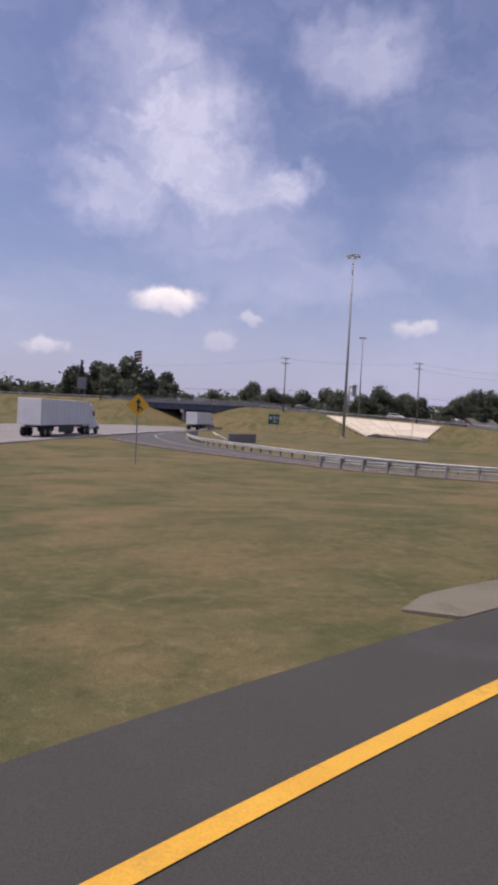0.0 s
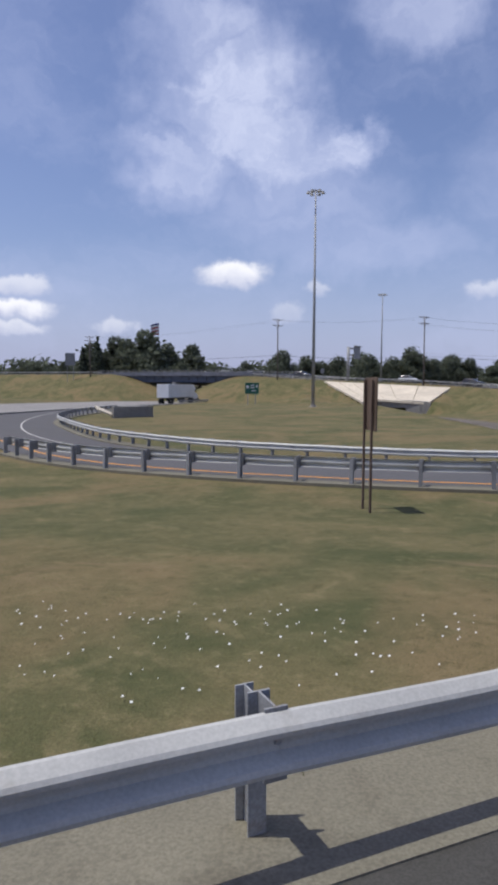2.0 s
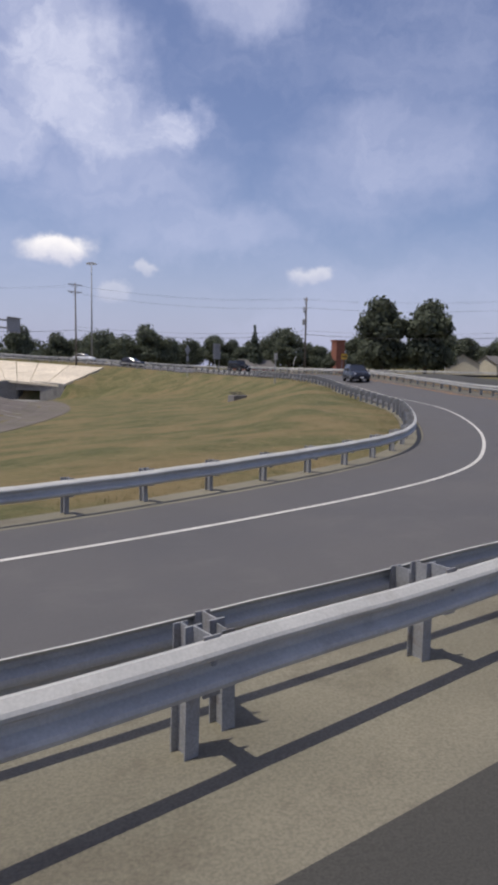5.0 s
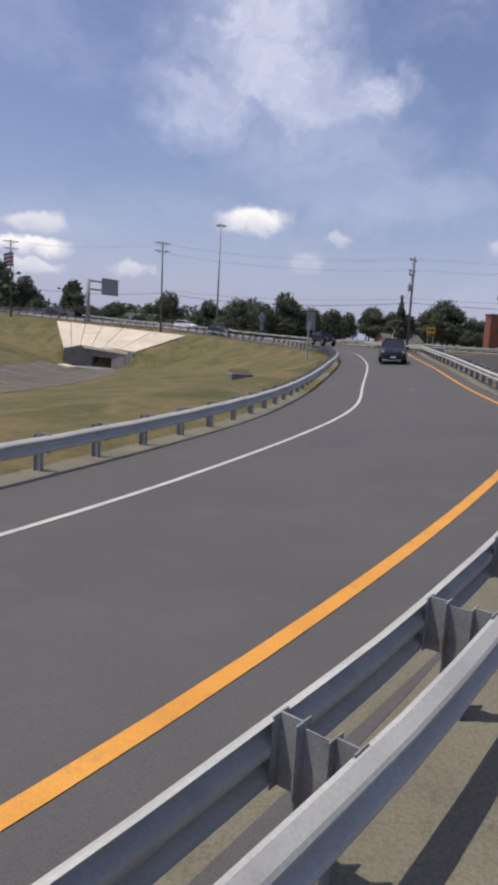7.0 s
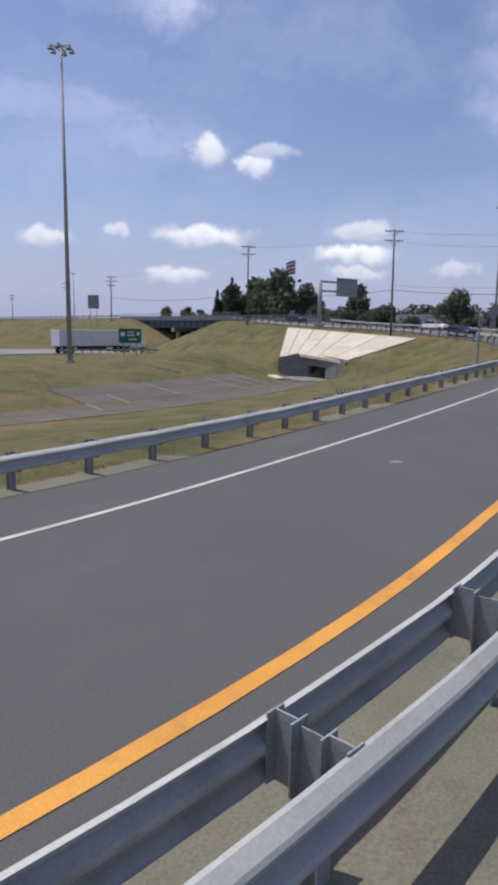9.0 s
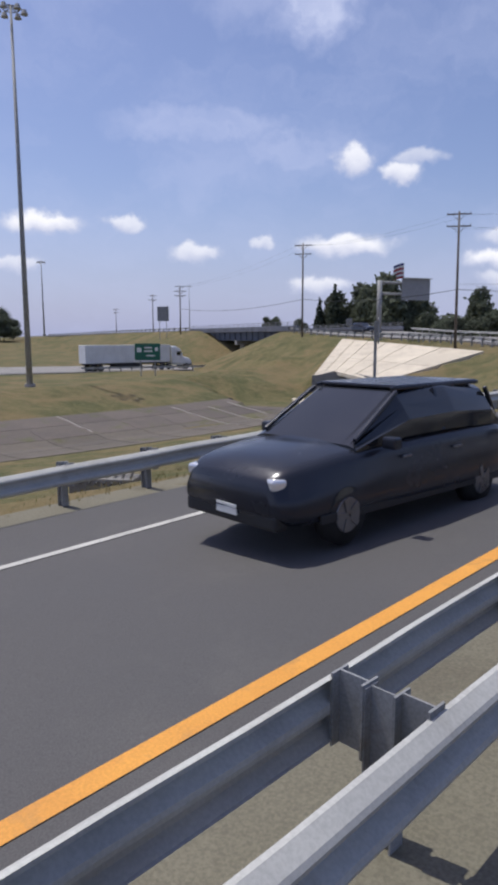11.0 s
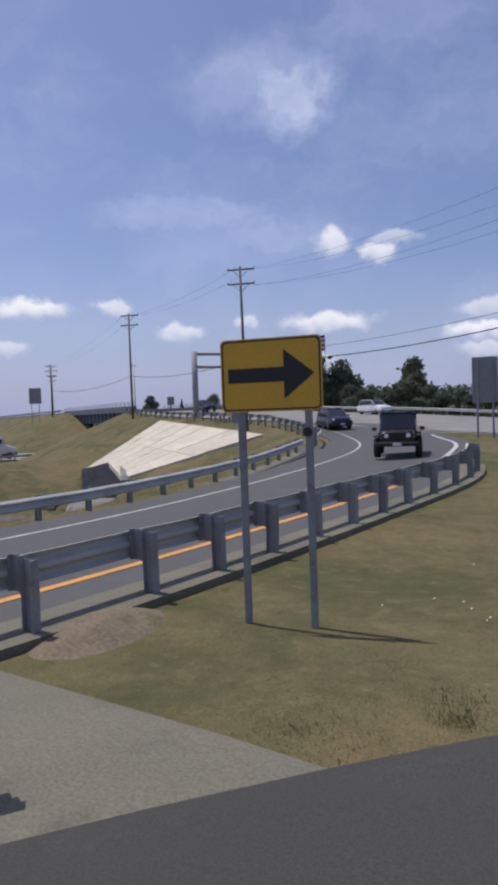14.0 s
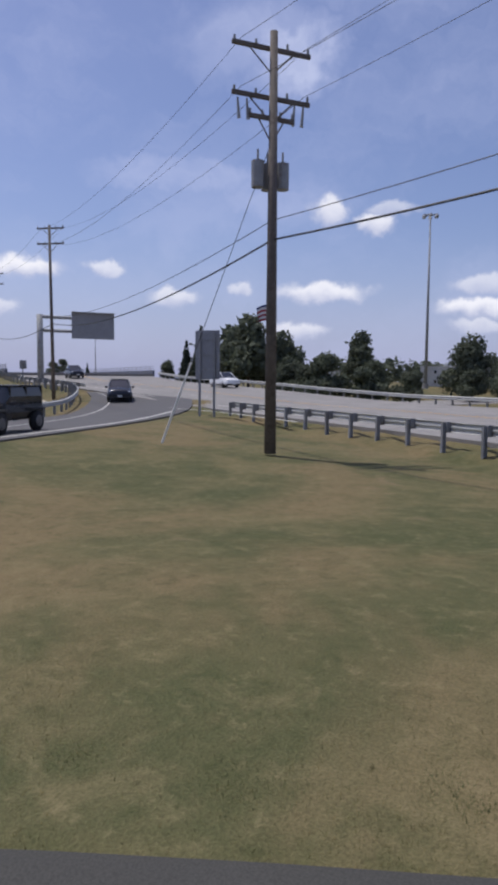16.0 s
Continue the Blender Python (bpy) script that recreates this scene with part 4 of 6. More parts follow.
def build_bridge():
    a, b = Vector((9.5, 180.8, 4.45)), Vector((-33.5, 197.8, 5.0))
    along = (b - a).normalized()
    turn = math.degrees(math.atan2(along.y, along.x))
    mid = (a + b) / 2
    length = (b - a).length
    br = thing("bridge", mid, "highway bridge with dark blue-grey girders on concrete piers", "bridge", turn=turn)
    # across: negative y is far from the viewer
    bm = bmesh.new()
    box(bm, (length + 3, 21.6, 0.35), (0, -10.6, -0.15), bevel=0.03)
    part("deck", bm, ROAD_PALE, br)
    for k in range(7):
        y = -0.4 - 3.35 * k
        bm = bmesh.new()
        box(bm, (length + 1, 0.06, 1.6), (0, y, -1.15))
        box(bm, (length + 1, 0.4, 0.06), (0, y, -1.95))
        box(bm, (length + 1, 0.4, 0.06), (0, y, -0.36))
        if k == 0:
            for q in range(18):
                box(bm, (0.03, 0.2, 1.4), (-length / 2 + 1.2 + q * (length - 2.4) / 17, y + 0.1, -1.1))
        part("girder", bm, BRIDGE, br, "dark blue-grey steel girder")
    for s, y in ((1, 0.1), (-1, -21.2)):
        bm = bmesh.new()
        box(bm, (length + 3, 0.3, 0.95), (0, y + 0.08 * s, 0.1), bevel=0.03)
        part("parapet", bm, FASCIA, br, "blue-grey weathered parapet")
        bm = bmesh.new()
        box(bm, (length + 3, 0.07, 0.07), (0, y, 1.15))
        box(bm, (length + 3, 0.07, 0.07), (0, y, 0.82))
        part("rail", bm, POSTSTEEL, br)
        for q in range(22):
            bm = bmesh.new()
            box(bm, (0.09, 0.09, 0.7), (-length / 2 + q * length / 21, y, 0.82))
            part("rail_post", bm, POSTSTEEL, br)
    for x in (-14.5, 0.5, 13.5):
        bm = bmesh.new()
        box(bm, (1.0, 21, 0.9), (x, -10.5, -2.35), bevel=0.05)
        part("pier_cap", bm, PIER, br)
        for y in (-1.5, -7.5, -13.5, -19.5):
            bm = bmesh.new()
            rod(bm, (x, y, -2.7), (x, y, -7.2), 0.5, 0.5, 16)
            part("pier", bm, PIER, br, "round concrete pier")
    for s in (-1, 1):
        bm = bmesh.new()
        box(bm, (0.9, 21.4, 1.7), (s * (length / 2 + 0.4), -10.6, -1.2), bevel=0.04)
        part("abutment", bm, PIER, br)
        bm = bmesh.new()
        top, foot = s * (length / 2 - 0.3), s * (length / 2 - 9.5)
        q = [bm.verts.new(v) for v in ((top, 0.4, -2.1), (top, -21.5, -2.1), (foot, -21.5, -6.6), (foot, 0.4, -6.6))]
        w = [bm.verts.new(v.co - Vector((0, 0, 0.5))) for v in q]
        bm.faces.new(q)
        for k in range(4):
            bm.faces.new((q[k], w[k], w[(k + 1) % 4], q[(k + 1) % 4]))
        bmesh.ops.recalc_face_normals(bm, faces=bm.faces[:])
        part("slope_paving", bm, PIER, br)
    return br


build_bridge()


# ---------------------------------------------------------------- masts and poles
def high_mast(x, y, z0, top, label):
    m = thing("high_mast_light", (x, y, z0), label, "light mast", "high masts")
    h = top - z0
    bm = bmesh.new()
    rod(bm, (0, 0, -0.3), (0, 0, h), 0.30, 0.11, 14)
    part("pole", bm, POSTSTEEL, m, smooth=True)
    bm = bmesh.new()
    rod(bm, (0, 0, -0.3), (0, 0, 0.5), 0.55, 0.5, 14)
    part("base", bm, PIER, m)
    bm = bmesh.new()
    for k in range(12):
        a0, a1 = math.tau * k / 12, math.tau * (k + 1) / 12
        rod(bm, (0.75 * math.cos(a0), 0.75 * math.sin(a0), h - 0.25), (0.75 * math.cos(a1), 0.75 * math.sin(a1), h - 0.25), 0.05, 0.05, 6)
    part("ring", bm, POSTSTEEL, m)
    for k in range(6):
        a = math.tau * k / 6
        c, s = math.cos(a), math.sin(a)
        lamp = None
        bm = bmesh.new()
        rod(bm, (0.1 * c, 0.1 * s, h - 0.15), (1.0 * c, 1.0 * s, h - 0.2), 0.045, 0.045, 6)
        arm = part("arm", bm, POSTSTEEL, m)
        bm = bmesh.new()
        rod(bm, (1.15 * c, 1.15 * s, h - 0.62), (1.15 * c, 1.15 * s, h - 0.2), 0.34, 0.16, 10)
        part("lamp", bm, POSTSTEEL, arm)
    return m


high_mast(21.8, 125.3, -1.5, 32.7, "tall grey steel high-mast light in the grass")
high_mast(45.8, 236.0, 3.0, 31.2, "tall grey steel high-mast light behind the main road")
high_mast(-124.5, 214.0, 4.2, 28.3, "distant grey steel high-mast light beyond the embankment")
high_mast(-218, 364, 4.2, 33.0, "far grey steel high-mast light")


def utility_pole(x, y, z0, top, turn, label, arms=((0.25, 2.6), (1.55, 2.6)), lean=0.0, tank=False, thick=0.17):
    p = thing("utility_pole", (x, y, z0), label, "utility pole", "utility poles", turn)
    h = top - z0
    dx = lean * h
    bm = bmesh.new()
    rod(bm, (0, 0, -0.4), (dx, 0, h), thick, thick * 0.62, 12)
    part("pole", bm, WOOD, p, smooth=True)
    for drop, span in arms:
        z = h - drop
        bm = bmesh.new()
        box(bm, (span, 0.10, 0.13), (dx, 0.16, z), (0, 1.2, 0), bevel=0.01)
        arm = part("crossarm", bm, WOOD, p)
        for s in (-1, 1):
            bm = bmesh.new()
            rod(bm, (dx + s * span * 0.28, 0.16, z - 0.05), (dx, 0.13, z - 0.75), 0.025, 0.025, 6)
            part("brace", bm, WOOD, p)
        for u in (-0.47, -0.2, 0.2, 0.47):
            bm = bmesh.new()
            rod(bm, (dx + u * span, 0.16, z + 0.05), (dx + u * span, 0.16, z + 0.22), 0.05, 0.035, 8)
            part("insulator", bm, POSTSTEEL, arm)
    if tank:
        for u in (-0.42, 0.0, 0.42):
            bm = bmesh.new()
            rod(bm, (u, 0.42 if u == 0 else 0.2, h - 4.6), (u, 0.42 if u == 0 else 0.2, h - 3.8), 0.2, 0.2, 12)
            rod(bm, (u, 0.42 if u == 0 else 0.2, h - 3.8), (u, 0.42 if u == 0 else 0.2, h - 3.45), 0.04, 0.03, 6)
            part("capacitor", bm, POSTSTEEL, p, "grey metal can")
        for s in (-1, 1):
            for q in (0.0, 0.3):
                bm = bmesh.new()
                rod(bm, (s * (0.75 + q), 0.2, h - 2.6), (s * (0.8 + q), 0.2, h - 2.0), 0.06, 0.03, 8)
                part("cutout", bm, POSTSTEEL, p, "grey fuse cutout")
    return p


POLE_N = utility_pole(85.1, 147.0, 1.8, 14.3, 62, "big weathered wooden utility pole with two crossarms and cans", ((0.45, 2.6), (1.9, 2.6), (2.5, 1.5)), tank=True, thick=0.19)
POLE_B = utility_pole(46.3, 164.4, 2.4, 17.0, 25, "wooden utility pole with two crossarms beside the slope", lean=-0.01)
POLE_A = utility_pole(14.6, 176.5, 3.6, 17.6, 25, "wooden utility pole with two crossarms beside the bridge")
utility_pole(-36.3, 196.2, 4.5, 15.0, 30, "distant wooden utility pole with three crossarms", ((0.3, 2.4), (1.3, 2.8), (2.3, 2.4)))
utility_pole(-80, 224, 4.5, 16.0, 30, "distant wooden utility pole with two crossarms", ((0.3, 2.4), (1.5, 2.4)))
utility_pole(-150, 262, 4.6, 15.0, 30, "distant wooden utility pole with two crossarms", ((0.3, 2.4), (1.5, 2.4)))
utility_pole(-112, 190, 1.0, 15.0, 30, "distant wooden utility pole beyond the highway", ((0.3, 2.4), (1.5, 2.4)))

# ---------------------------------------------------------------- signs
SIGN_YELLOW = surface("yellow_sign_face", RGB(0.66, 0.36, 0.02), RGB(0.74, 0.42, 0.03), 2.0, 50.0, 0.5, 0, 0.05, 0.3, grit=0.06)
SIGN_BLACK = surface("black_sign_paint", RGB(0.015, 0.014, 0.014), RGB(0.03, 0.028, 0.027), 3.0, 50.0, 0.55, grit=0.1)
SIGN_GREEN = surface("green_sign_face", RGB(0.01, 0.10, 0.065), RGB(0.015, 0.14, 0.09), 2.0, 50.0, 0.5, grit=0.08)
SIGN_BACK = surface("dull_sign_back", RGB(0.24, 0.245, 0.26), RGB(0.33, 0.335, 0.35), 1.5, 50.0, 0.6, 0.4, 0.05, 0.3, grit=0.1)
SIGN_WHITE = surface("white_sign_paint", RGB(0.66, 0.66, 0.63), RGB(0.78, 0.78, 0.75), 2.0, 50.0, 0.55, grit=0.06)
RUSTY = surface("rusty_sign_steel", RGB(0.10, 0.065, 0.045), RGB(0.17, 0.12, 0.09), 2.0, 40.0, 0.85, 0.2, 0.2)


def prism(bm, outline, thick, at=(0, 0, 0)):
    """An upright plate in the x-z plane from an outline of (x, z); its face is towards -y."""
    x, y, z = at
    front = [bm.verts.new((x + u, y - thick / 2, z + w)) for u, w in outline]
    back = [bm.verts.new((x + u, y + thick / 2, z + w)) for u, w in outline]
    bm.faces.new(front)
    bm.faces.new(back[::-1])
    n = len(outline)
    for k in range(n):
        bm.faces.new((front[k], back[k], back[(k + 1) % n], front[(k + 1) % n]))
    bmesh.ops.recalc_face_normals(bm, faces=bm.faces[:])


def rounded(w, h, r=0.05, n=4):
    out = []
    for cx, cz, a0 in ((w / 2 - r, h / 2 - r, 0), (-w / 2 + r, h / 2 - r, 90), (-w / 2 + r, -h / 2 + r, 180), (w / 2 - r, -h / 2 + r, 270)):
        for k in range(n + 1):
            a = radians(a0 + 90 * k / n)
            out.append((cx + r * math.cos(a), cz + r * math.sin(a)))
    return out


def sign_posts(t, xs, low, high, y=0.06, size=0.065, material=None):
    for x in xs:
        bm = bmesh.new()
        box(bm, (size, size * 0.7, high - low), (x, y, (high + low) / 2), bevel=0.006)
        part("post", bm, material or POSTSTEEL, t)


def arrow_sign():
    t = thing("arrow_sign", (84.17, 122.8, 1.5), "yellow road sign with a black arrow on two steel posts", "road sign", turn=22)
    sign_posts(t, (-0.33, 0.36), -0.3, 2.75, 0.05, 0.07)
    bm = bmesh.new()
    prism(bm, rounded(1.04, 0.72, 0.05), 0.012, (0, 0, 2.52))
    panel = part("panel", bm, SIGN_YELLOW, t, "yellow sign panel")
    bm = bmesh.new()
    prism(bm, [(-0.44, -0.07), (0.14, -0.07), (0.14, -0.24), (0.44, 0.0), (0.14, 0.24), (0.14, 0.07), (-0.44, 0.07)], 0.006, (0, -0.010, 2.52))
    part("arrow", bm, SIGN_BLACK, panel, "black arrow")
    bm = bmesh.new()
    outer, inner = rounded(1.01, 0.69, 0.045), rounded(0.98, 0.66, 0.04)
    a = [bm.verts.new((u, -0.009, 2.52 + w)) for u, w in outer]
    b = [bm.verts.new((u, -0.009, 2.52 + w)) for u, w in inner]
    for k in range(len(a)):
        bm.faces.new((a[k], a[(k + 1) % len(a)], b[(k + 1) % len(a)], b[k]))
    part("border", bm, SIGN_BLACK, panel, "thin black border")
    bm = bmesh.new()
    prism(bm, rounded(0.09, 0.09, 0.04), 0.006, (0.36, -0.0, 1.95))
    part("tag", bm, SIGN_BLACK, t)


def merge_sign():
    t = thing("merge_sign", (-5.5, 41.1, land_at(-5.5, 41.1)), "yellow diamond warning sign with a black merge symbol", "road sign", turn=4)
    up = 2.39 - land_at(-5.5, 41.1)
    sign_posts(t, (0.0,), -0.3, up + 0.3, 0.06, 0.08)
    bm = bmesh.new()
    prism(bm, [(0.72, 0), (0, 0.72), (-0.72, 0), (0, -0.72)], 0.012, (0, 0, up))
    panel = part("panel", bm, SIGN_YELLOW, t)
    bm = bmesh.new()
    prism(bm, [(-0.06, -0.4), (0.06, -0.4), (0.06, 0.15), (0.18, 0.15), (0.0, 0.42), (-0.18, 0.15), (-0.06, 0.15)], 0.006, (0.03, -0.010, up))
    part("arrow", bm, SIGN_BLACK, panel, "black arrow")
    bm = bmesh.new()
    prism(bm, [(0.06, -0.02), (0.32, -0.24), (0.26, -0.32), (0.06, -0.16)], 0.006, (0.03, -0.012, up))
    part("branch", bm, SIGN_BLACK, panel, "black side branch of the symbol")


def side_sign():
    z = land_at(20.9, 30.0)
    t = thing("road_sign", (20.9, 30.0, z), "tall road sign seen edge-on, rusty brown, on two posts", "road sign", turn=100)
    sign_posts(t, (-0.3, 0.3), -0.3, 3.0 - 0.0, 0.06, 0.07, RUSTY)
    bm = bmesh.new()
    prism(bm, rounded(0.95, 1.2, 0.05), 0.03, (0, 0, 2.45))
    part("panel", bm, RUSTY, t)


def back_diamond():
    z = land_at(64.9, 143.2)
    t = thing("warning_sign", (64.9, 143.2, z), "diamond warning sign and plate seen from behind, dark", "road sign", turn=55)
    h = 4.9 - z
    sign_posts(t, (0.0,), -0.3, h + 0.4, 0.06, 0.08)
    bm = bmesh.new()
    prism(bm, [(0.85, 0), (0, 0.85), (-0.85, 0), (0, -0.85)], 0.02, (0, 0, h))
    part("panel", bm, SIGN_BACK, t)
    bm = bmesh.new()
    prism(bm, rounded(0.75, 0.75, 0.05), 0.02, (0, 0, h - 1.3))
    part("plate", bm, SIGN_BACK, t)


def back_board(at, w, h, top, turn, label, posts=(-0.3, 0.3)):
    z = land_at(*at)
    t = thing("sign_board", (*at, z), label, "road sign", turn=turn)
    sign_posts(t, [p * w for p in posts], -0.3, top - z - 0.1, 0.09, 0.12)
    bm = bmesh.new()
    prism(bm, rounded(w, h, 0.06), 0.03, (0, 0, top - z - h / 2))
    part("panel", bm, SIGN_BACK, t)
    for k in range(3):
        bm = bmesh.new()
        box(bm, (w * 0.96, 0.05, 0.06), (0, 0.04, top - z - h * (0.2 + 0.3 * k)))
        part("stiffener", bm, POSTSTEEL, t)


def green_sign():
    at = (10.4, 149.0)
    z = land_at(*at)
    t = thing("guide_sign", (*at, z), "green highway guide sign with white marks on two posts", "road sign", turn=42)
    sign_posts(t, (-0.95, 0.95), -0.3, 2.5 - z, 0.09, 0.14)
    bm = bmesh.new()
    prism(bm, rounded(3.4, 2.2, 0.12), 0.03, (0, 0, 1.5 - z))
    panel = part("panel", bm, SIGN_GREEN, t)
    for x, w, zz, h in ((-1.1, 0.6, 1.75, 0.6), (0.1, 1.0, 2.05, 0.2), (0.1, 1.1, 1.6, 0.2), (1.2, 0.4, 1.85, 0.45), (0.4, 1.2, 1.0, 0.18)):
        bm = bmesh.new()
        prism(bm, rounded(w, h, 0.03), 0.01, (x, -0.024, zz - z))
        part("mark", bm, SIGN_WHITE, panel, "white bar")


arrow_sign()
merge_sign()
side_sign()
back_diamond()
back_board((71.5, 158.0), 1.5, 2.75, 6.55, 200, "tall grey sign board seen from behind, two posts")
back_board((-41.5, 195.5), 2.7, 3.3, 10.45, 215, "grey sign board on two posts above the embankment")
back_board((25.0, 174.2), 0.9, 1.0, 6.0, 210, "small dark sign board beside the gantry", (0.0,))
back_board((71.6, 108.4), 0.55, 0.75, 3.9, 120, "small sign on a thin post at the guardrail", (0.0,))
green_sign()


def gantry():
    z = 3.5
    along = Vector((33.87 - 30.8, 180.56 - 172.9, 0))
    turn = math.degrees(math.atan2(along.y, along.x))
    t = thing("sign_gantry", (30.8, 172.9, z), "grey steel cantilever gantry with a sign board seen from behind", "sign gantry", turn=turn)
    bm = bmesh.new()
    rod(bm, (0, 0, 0.3), (0, 0, 7.45), 0.36, 0.33, 18)
    part("column", bm, POSTSTEEL, t, smooth=True)
    bm = bmesh.new()
    rod(bm, (0, 0, -0.6), (0, 0, 0.45), 0.65, 0.62, 18)
    part("footing", bm, PIER, t)
    for h in (7.2, 5.7):
        bm = bmesh.new()
        rod(bm, (-0.2, 0, h), (8.1, 0, h), 0.19, 0.16, 14)
        part("arm", bm, POSTSTEEL, t, smooth=True)
    bm = bmesh.new()
    box(bm, (4.9, 0.06, 2.9), (5.9, -0.28, 6.35), bevel=0.02)
    part("panel", bm, SIGN_BACK, t)
    for k in range(6):
        bm = bmesh.new()
        box(bm, (0.1, 0.12, 2.9), (3.6 + 0.92 * k, -0.19, 6.35))
        part("stiffener", bm, POSTSTEEL, t)
    bm = bmesh.new()
    box(bm, (4.9, 0.55, 0.08), (5.9, -0.5, 7.85))
    part("light_rack", bm, POSTSTEEL, t)


gantry()

# ---------------------------------------------------------------- rail end, cabinet, pit, inlets
def rail_end():
    d = Vector((NEAR_RAIL[3] - NEAR_RAIL[0])).normalized()
    turn = math.degrees(math.atan2(d.y, d.x))
    t = thing("rail_end_marker", (*NEAR_RAIL[0][:2], -0.12), "yellow and black striped marker plate at the guardrail end", "road sign", turn=turn - 90)
    bm = bmesh.new()
    prism(bm, rounded(0.36, 0.60, 0.02), 0.012, (0.08, -0.10, 0.60))
    panel = part("panel", bm, SIGN_YELLOW, t)
    for k in range(4):
        z = 0.20 + 0.24 * k
        pts = [(-0.178, z + 0.13), (-0.178, z + 0.01), (0.178, z - 0.23), (0.178, z - 0.11)]
        pts = [(u, min(max(w, 0.0), 0.59)) for u, w in pts]
        if len({w for _, w in pts}) < 3:
            continue
        bm = bmesh.new()
        prism(bm, pts, 0.005, (0.08, -0.110, 0.305))
        part("stripe", bm, SIGN_BLACK, panel, "black slanting stripe")
    bm = bmesh.new()
    box(bm, (0.05, 0.04, 0.6), (0.08, -0.07, 0.05))
    part("post", bm, POSTSTEEL, t)
    shoe = thing("rail_end_shoe", (*NEAR_RAIL[1][:2], -0.12), "flattened steel end shoe of the guardrail with a low rub rail", "guardrail end", turn=turn)
    bm = bmesh.new()
    box(bm, (1.25, 0.03, 0.46), (0.25, -0.115, 0.49), bevel=0.01)
    part("plate", bm, POSTSTEEL, shoe)
    bm = bmesh.new()
    box(bm, (1.5, 0.18, 0.05), (1.15, -0.14, 0.26), (0, 2, 0), bevel=0.01)
    box(bm, (1.5, 0.04, 0.16), (1.15, -0.21, 0.19), (0, 2, 0), bevel=0.01)
    part("rub_rail", bm, STEEL, shoe)
    for x in (0.0, 0.9):
        bm = bmesh.new()
        box(bm, (0.16, 0.2, 0.9), (x, 0.06, 0.25), bevel=0.01)
        part("post", bm, POSTSTEEL, shoe)


rail_end()
CABINET = surface("grey_cabinet_paint", RGB(0.40, 0.42, 0.45), RGB(0.50, 0.52, 0.55), 1.5, 60.0, 0.5, 0.1, 0.06, 0.3, (RGB(0.30, 0.30, 0.30), 1.5, 0.4), grit=0.08)
PIT = surface("old_pit_concrete", RGB(0.205, 0.180, 0.140), RGB(0.29, 0.26, 0.205), 1.0, 30.0, 0.92, 0, 0.3, 0.35, (RGB(0.15, 0.12, 0.085), 1.3, 0.6), grit=0.12)
VENT = surface("off_white_vent_paint", RGB(0.40, 0.41, 0.39), RGB(0.52, 0.53, 0.50), 4.0, 60.0, 0.5, 0, 0.06, 0.3, (RGB(0.28, 0.25, 0.20), 3.0, 0.5), grit=0.08)


